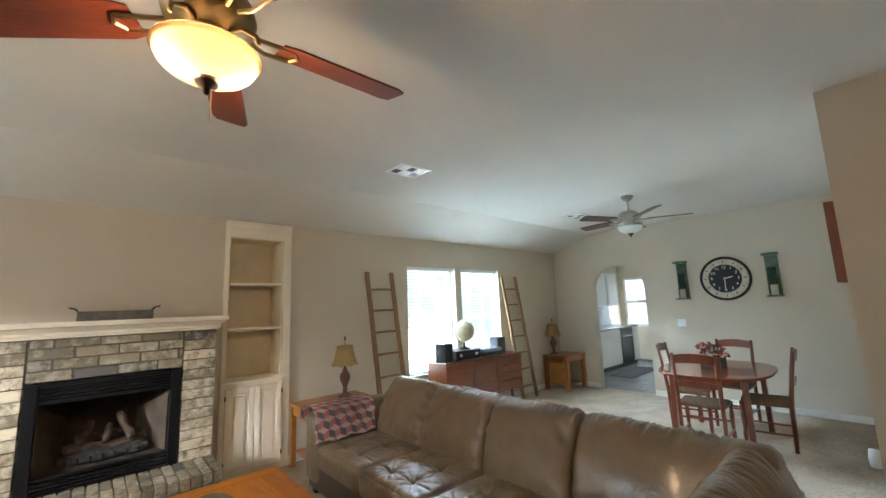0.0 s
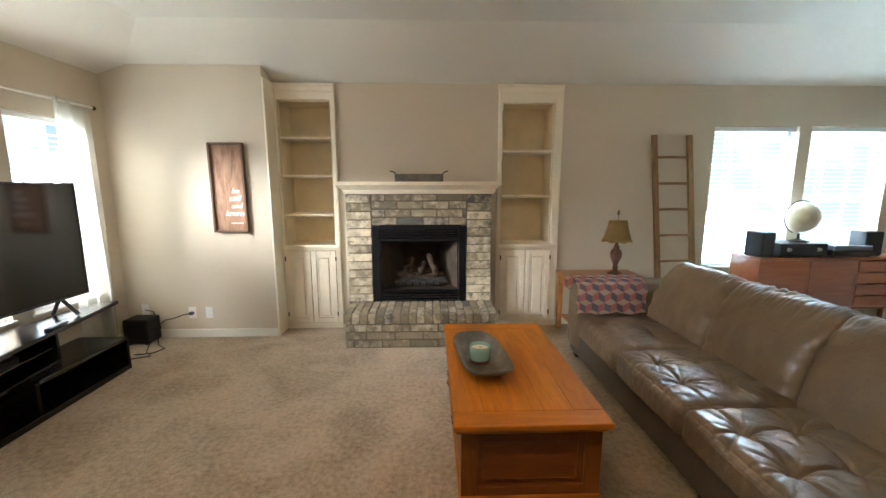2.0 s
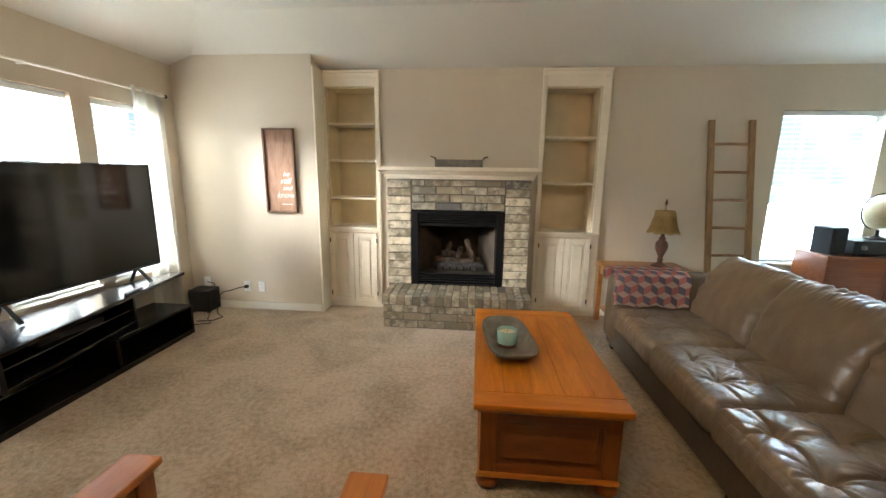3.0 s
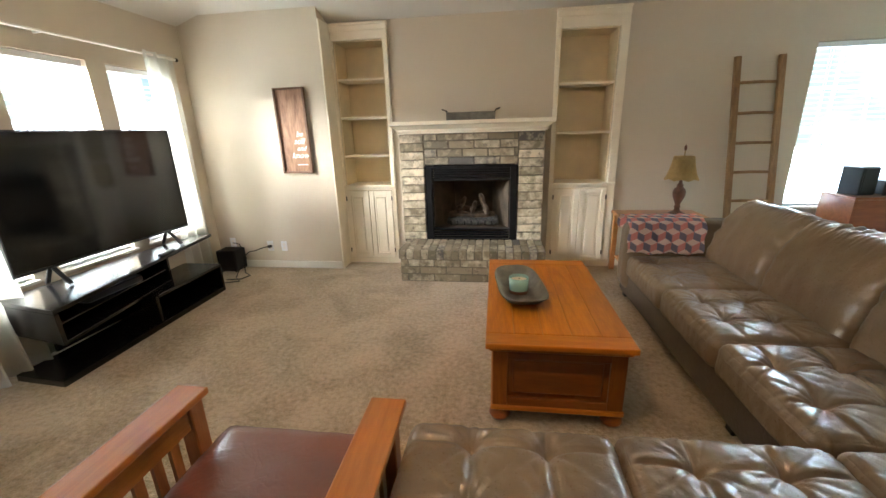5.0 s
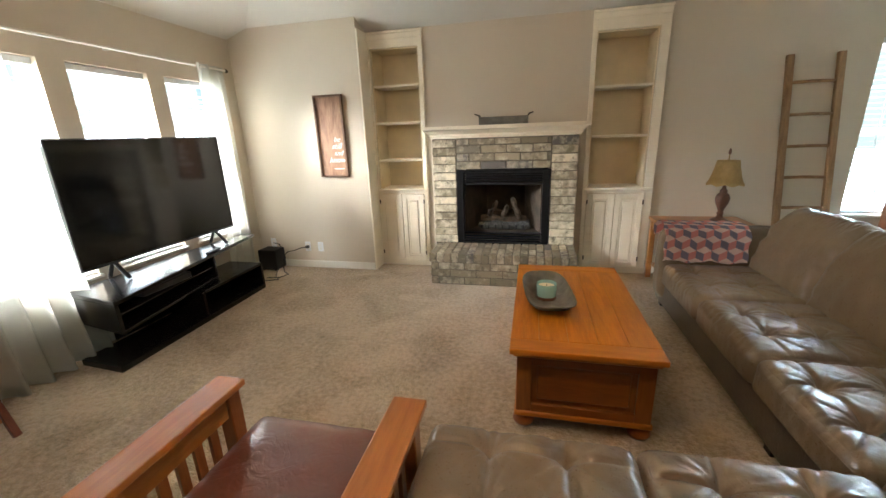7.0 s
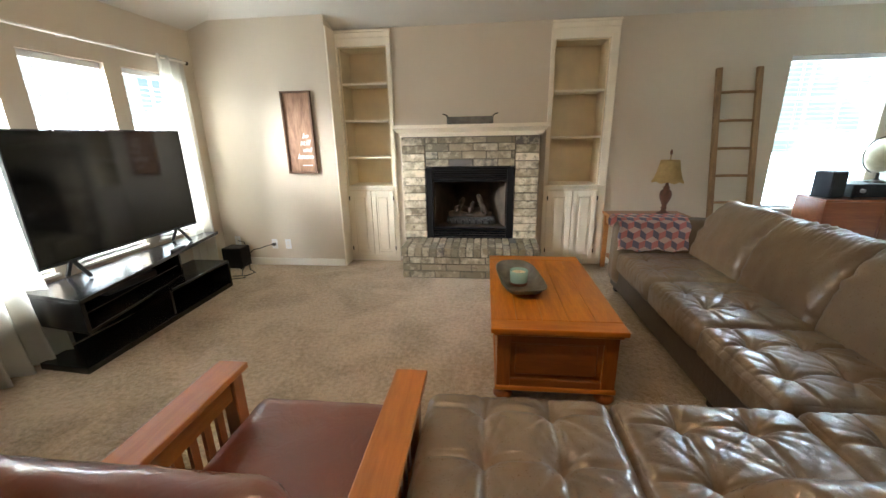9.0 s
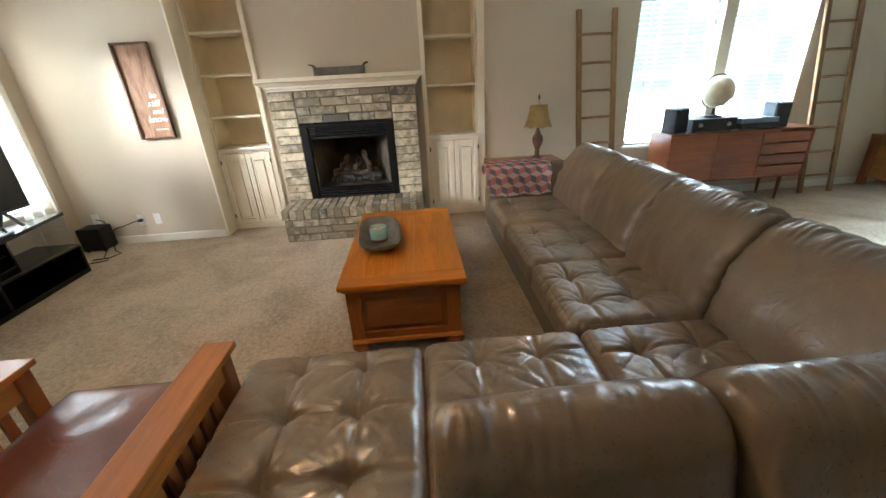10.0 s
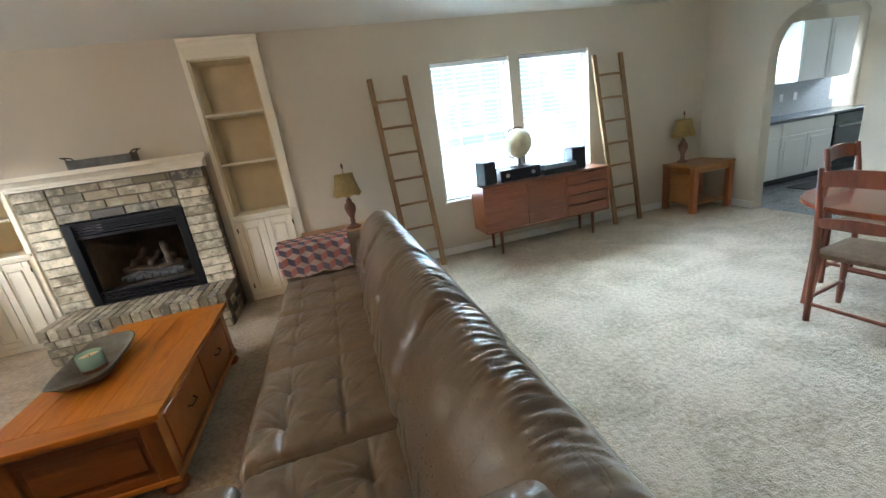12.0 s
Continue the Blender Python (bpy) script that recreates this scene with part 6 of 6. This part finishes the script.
def sconce(y, label):
    t = thing("candle_sconce", pose(WE, y, 1.52, 0, 0, -90), label, "sconce", "candle sconces")
    part("back_board", box(-0.072, 0.072, -0.02, 0, 0.0, 0.58, bev=0.004), M_GREENWOOD, t)
    part("ledge", box(-0.085, 0.085, -0.14, 0.0, 0.0, 0.022, bev=0.004), M_GREENWOOD, t)
    part("cap", box(-0.088, 0.088, -0.12, 0.0, 0.56, 0.595, bev=0.005), M_GREENWOOD, t)
    g = part("glass_cylinder", lathe(bmesh.new(), [(0.052, 0.022), (0.060, 0.10), (0.050, 0.22), (0.042, 0.40), (0.040, 0.40), (0.048, 0.22), (0.058, 0.10), (0.050, 0.024)], 20, cap=False), M_PANE, t, smooth=True, at=(0, -0.072, 0))
    g.visible_shadow = False
    part("candle", lathe(bmesh.new(), [(0.041, 0.022), (0.042, 0.155), (0.036, 0.16), (0.0, 0.154)], 18, 0, -0.072), M_WAX, t, "cream pillar candle", smooth=True)


sconce(2.11, "weathered green wooden candle sconce with a cream candle")
sconce(1.005, "weathered green wooden candle sconce with a cream candle")
sw = thing("light_switch", pose(WE, 2.20, 1.16, 0, 0, -90), "white double light switch plate", "switch")
part("plate", box(-0.058, 0.058, -0.006, 0, -0.058, 0.058, bev=0.002), M_VINYL, sw)
for x in (-0.023, 0.023):
    part("toggle", box(x - 0.005, x + 0.005, -0.016, -0.005, -0.01, 0.014, bev=0.002), M_VINYL, sw)
pc = thing("framed_picture", pose(3.92, SY, 1.62, 0, 0, 180), "picture in a deep red-brown wooden frame on the dining wall", "picture")
part("frame", pierced(bmesh.new(), -0.36, 0.36, 0, 0.50, [(-0.31, 0.31, 0.05, 0.45)], lambda bb, a, c, u0, u1: bx(bb, a, c, -0.05, 0.0, u0, u1)), M_CHERRY, pc)
part("canvas", box(-0.31, 0.31, -0.03, -0.004, 0.05, 0.45), M_SIGN, pc)
po = outlet(0, 0, pose(3.64, SY, 0.62, 0, 0, 180), "white outlet with a plug-in air freshener", True)
part("freshener", lathe(bmesh.new(), [(0.028, -0.05), (0.032, 0.0), (0.026, 0.045), (0.0, 0.05)], 14), M_VINYL, po, smooth=True, at=(0, -0.028, -0.02))

# ---- kitchen beyond the arch ----
KX1, KY0, KY1 = 10.9, 0.6, 4.85
KWIN = (9.95, 10.75, 1.02, 2.05)
kitchen_floor = setting("kitchen_floor", box(WE + 0.06, KX1 + 0.2, KY0, KY1 + 0.1, -0.08, -0.012), M_GROUT, "dark grout under grey floor tiles", "floor")
bm = pierced(bmesh.new(), WE + 0.14, KX1 + 0.2, 0, 2.6, [(7.55, 8.75, 1.05, 2.10)], lambda b, a, c, z0, z1: bx(b, a, c, KY1, KY1 + 0.12, z0, z1))
setting("kitchen_wall_north", bm, M_WALL, "pale kitchen wall with a window over the counter", "wall")
bm = pierced(bmesh.new(), KY0, KY1, 0, 2.6, [(3.95, 4.70, 0.86, 2.10), (1.6, 3.0, 0.86, 2.10)], lambda b, a, c, z0, z1: bx(b, KX1, KX1 + 0.12, a, c, z0, z1))
setting("kitchen_wall_east", bm, M_WALL, "pale kitchen wall with bright windows", "wall")
setting("kitchen_wall_south", box(WE + 0.14, KX1 + 0.12, KY0 - 0.12, KY0, 0, 2.6), M_WALL, "plain kitchen wall", "wall")
setting("kitchen_ceiling", box(WE + 0.14, KX1 + 0.12, KY0, KY1, 2.45, 2.55), M_CEIL, "flat white kitchen ceiling", "ceiling")
setting("backdrop_east", box(13.6, 13.7, -3, 9, -0.12, 5.5), M_OUTK, "overexposed pale yard and sky", "backdrop")


def kwindow(name, m, w, h, label):
    t = thing(name, m, label, "window", "", "structure")
    part("window_frame", pierced(bmesh.new(), -w / 2, w / 2, 0, h, [(-w / 2 + 0.05, w / 2 - 0.05, 0.05, h * 0.47), (-w / 2 + 0.05, w / 2 - 0.05, h * 0.53, h - 0.05)], lambda b, a, c, u0, u1: bx(b, a, c, 0.02, 0.08, u0, u1)), M_VINYL, t)
    for a, c in ((0.05, h * 0.47), (h * 0.53, h - 0.05)):
        g = part("pane", box(-w / 2 + 0.05, w / 2 - 0.05, 0.048, 0.052, a, c), M_PANE, t)
        g.visible_shadow = False
    part("window_sill", box(-w / 2 - 0.03, w / 2 + 0.03, -0.03, 0.02, -0.025, 0.0), M_TRIM, t)


kwindow("window_6", pose(8.15, KY1, 1.05), 1.20, 1.05, "white kitchen window over the counter")
kwindow("window_7", pose(KX1, 4.325, 0.86, 0, 0, -90), 0.75, 1.24, "bright white kitchen window")
kwindow("window_8", pose(KX1, 2.3, 0.86, 0, 0, -90), 1.4, 1.24, "bright white kitchen window")


def kitchen_unit(x0, x1, label):
    t = thing("base_cabinet", (x0, 4.22, 0), label, "cabinet", "kitchen base cabinets")
    w = x1 - x0
    part("body", box(0, w, 0.0, 0.61, 0.10, 0.88), M_KCAB, t)
    part("toe_kick", box(0, w, 0.06, 0.58, 0, 0.10), M_CABLE, t)
    part("drawer_front", box(0.015, w - 0.015, -0.02, 0.0, 0.71, 0.86, bev=0.003), M_KCAB, t)
    for k in range(2):
        a, c = 0.015 + k * (w - 0.03) / 2 + 0.003, 0.015 + (k + 1) * (w - 0.03) / 2 - 0.003
        d = part("door", box(a, c, -0.02, 0.0, 0.13, 0.69, bev=0.003), M_KCAB, t)
        part("raised_panel", box(a + 0.06, c - 0.06, -0.026, -0.019, 0.19, 0.63, bev=0.005), M_KCAB, d)


kitchen_unit(7.26, 8.30, "white base cabinet under the dark counter")
kitchen_unit(8.31, 9.35, "white base cabinet beside the dishwasher")
kitchen_unit(9.99, 10.3, "white base cabinet at the end of the run")
dw = thing("dishwasher", (9.365, 4.22, 0), "black built-in dishwasher between white cabinets", "dishwasher")
part("body", box(0, 0.61, 0.0, 0.6, 0.10, 0.88), M_STEEL, dw)
part("door", box(0.005, 0.605, -0.025, 0.0, 0.12, 0.74, bev=0.004), M_STEEL, dw)
part("control_panel", box(0.005, 0.605, -0.025, 0.0, 0.745, 0.875, bev=0.004), M_STEEL, dw)
part("handle", tube(bmesh.new(), [(0.08, -0.025, 0.70), (0.08, -0.06, 0.70), (0.53, -0.06, 0.70), (0.53, -0.025, 0.70)], 0.01, 8), M_PEWTER, dw)
part("toe_kick", box(0, 0.61, 0.06, 0.58, 0, 0.10), M_CABLE, dw)
wt = tagged(part("countertop", box(7.25, 10.32, 4.19, KY1, 0.88, 0.92, bev=0.004), M_COUNTER), "dark laminate kitchen countertop over the cabinets", "countertop")
setting("backsplash", box(7.25, 10.32, KY1 - 0.012, KY1, 0.92, 1.05), M_SPLASH, "grey tiled backsplash behind the counter", "backsplash")
setting("backsplash_upper", pierced(bmesh.new(), 8.82, 10.22, 1.05, 1.40, [], lambda b, a, c, u0, u1: bx(b, a, c, KY1 - 0.012, KY1, u0, u1)), M_SPLASH, "grey tiled backsplash below the wall cabinets", "backsplash")
for x0, x1 in ((8.93, 9.48), (9.49, 10.04)):
    t = thing("wall_cabinet", (x0, KY1 - 0.33, 1.40), "white kitchen wall cabinet", "cabinet", "kitchen wall cabinets")
    part("body", box(0, x1 - x0, 0, 0.33, 0, 0.80), M_KCAB, t)
    d = part("door", box(0.01, x1 - x0 - 0.01, -0.02, 0, 0.01, 0.79, bev=0.003), M_KCAB, t)
    part("raised_panel", box(0.07, x1 - x0 - 0.07, -0.026, -0.019, 0.07, 0.73, bev=0.005), M_KCAB, d)
for x in (9.15, 9.45):
    o = outlet(0, 0, pose(x, KY1 - 0.012, 1.18))
mat = tagged(part("floor_mat", box(8.3, 9.7, 3.55, 4.05, -0.004, 0.008, bev=0.003), material("dark_kitchen_mat", (0.05, 0.045, 0.045), 0.9, vary=0.3, scale=30)), "dark kitchen mat on the tiled floor", "mat")

# ---- pieces: kitchen tiles ----
tile = None
for i in range(10):
    for j in range(12):
        x, y = WE + 0.065 + i * 0.335, KY0 + 0.05 + j * 0.335
        if tile is None:
            tile = part("floor_tile", box(0.003, 0.332, 0.003, 0.332, -0.012, -0.004, bev=0.0), M_TILE, kitchen_floor, at=(x, y, 0))
        else:
            again(tile, (x, y, 0), kitchen_floor)

# ---- pieces: fireplace bricks ----
rb = random.Random(7)
BR = {}


def brick(x, y, z, sx, sy, sz, mat=M_BRICK, par=fireplace):
    key = (round(sx, 3), round(sy, 3), round(sz, 3), mat.name)
    m = Matrix.Translation(Vector((x + rb.uniform(-0.0015, 0.0015), y + rb.uniform(-0.003, 0.003), z + rb.uniform(-0.001, 0.001))) - FP) @ pose(0, 0, 0, rb.uniform(-0.5, 0.5), rb.uniform(-0.5, 0.5), rb.uniform(-0.5, 0.5))
    if key not in BR:
        b = box(-sx / 2, sx / 2, -sy / 2, sy / 2, -sz / 2, sz / 2, bev=0.004)
        for v in b.verts:
            v.co += Vector((rb.uniform(-1, 1), rb.uniform(-1, 1), rb.uniform(-1, 1))) * 0.0015
        BR[key] = part("brick", b, mat, par, at=m)
    else:
        again(BR[key], m, par)


G = 0.010
# two piers of single stretchers
nr = 13
ph = (1.43 - 0.325) / nr
for x0, x1 in ((-0.405, -0.152), (0.812, 1.068)):
    for k in range(nr):
        brick((x0 + x1) / 2, 4.275, 0.325 + (k + 0.5) * ph, x1 - x0 - G * 0.6, 0.09, ph - G, M_BRICK_PALE)
# running bond over the firebox
rows = [1.120 + k * 0.0815 for k in range(4)]
for k, z in enumerate(rows):
    h = 0.0815 if k < 3 else 1.43 - z
    u = -0.148
    L0 = 0.255 if k % 2 == 0 else 0.135
    while u < 0.808 - 0.02:
        e = min(u + (L0 if u == -0.148 else 0.262), 0.808)
        brick((u + e) / 2, 4.275, z + h / 2, e - u - G, 0.09, h - G)
        u = e
# hearth: three courses and a rowlock cap
for k in range(3):
    z = 0.004 + k * 0.077
    u = -0.36
    L0 = 0.08 if k % 2 == 0 else 0.20
    while u < 1.06 - 0.02:
        e = min(u + (L0 if u == -0.36 else 0.265), 1.062)
        brick((u + e) / 2, 3.84, z + 0.0385, e - u - G, 0.09, 0.077 - G)
        u = e
    for xs in (-0.315, 1.02):
        for v in (3.99, 4.16):
            brick(xs, v, z + 0.0385, 0.09, 0.16 - G, 0.077 - G)
nb = 19
bwid = 1.44 / nb
for k in range(nb):
    x = -0.372 + (k + 0.5) * bwid
    brick(x, 3.893, 0.285, bwid - G, 0.22, 0.092)
    brick(x, 4.118, 0.285, bwid - G, 0.21, 0.092)
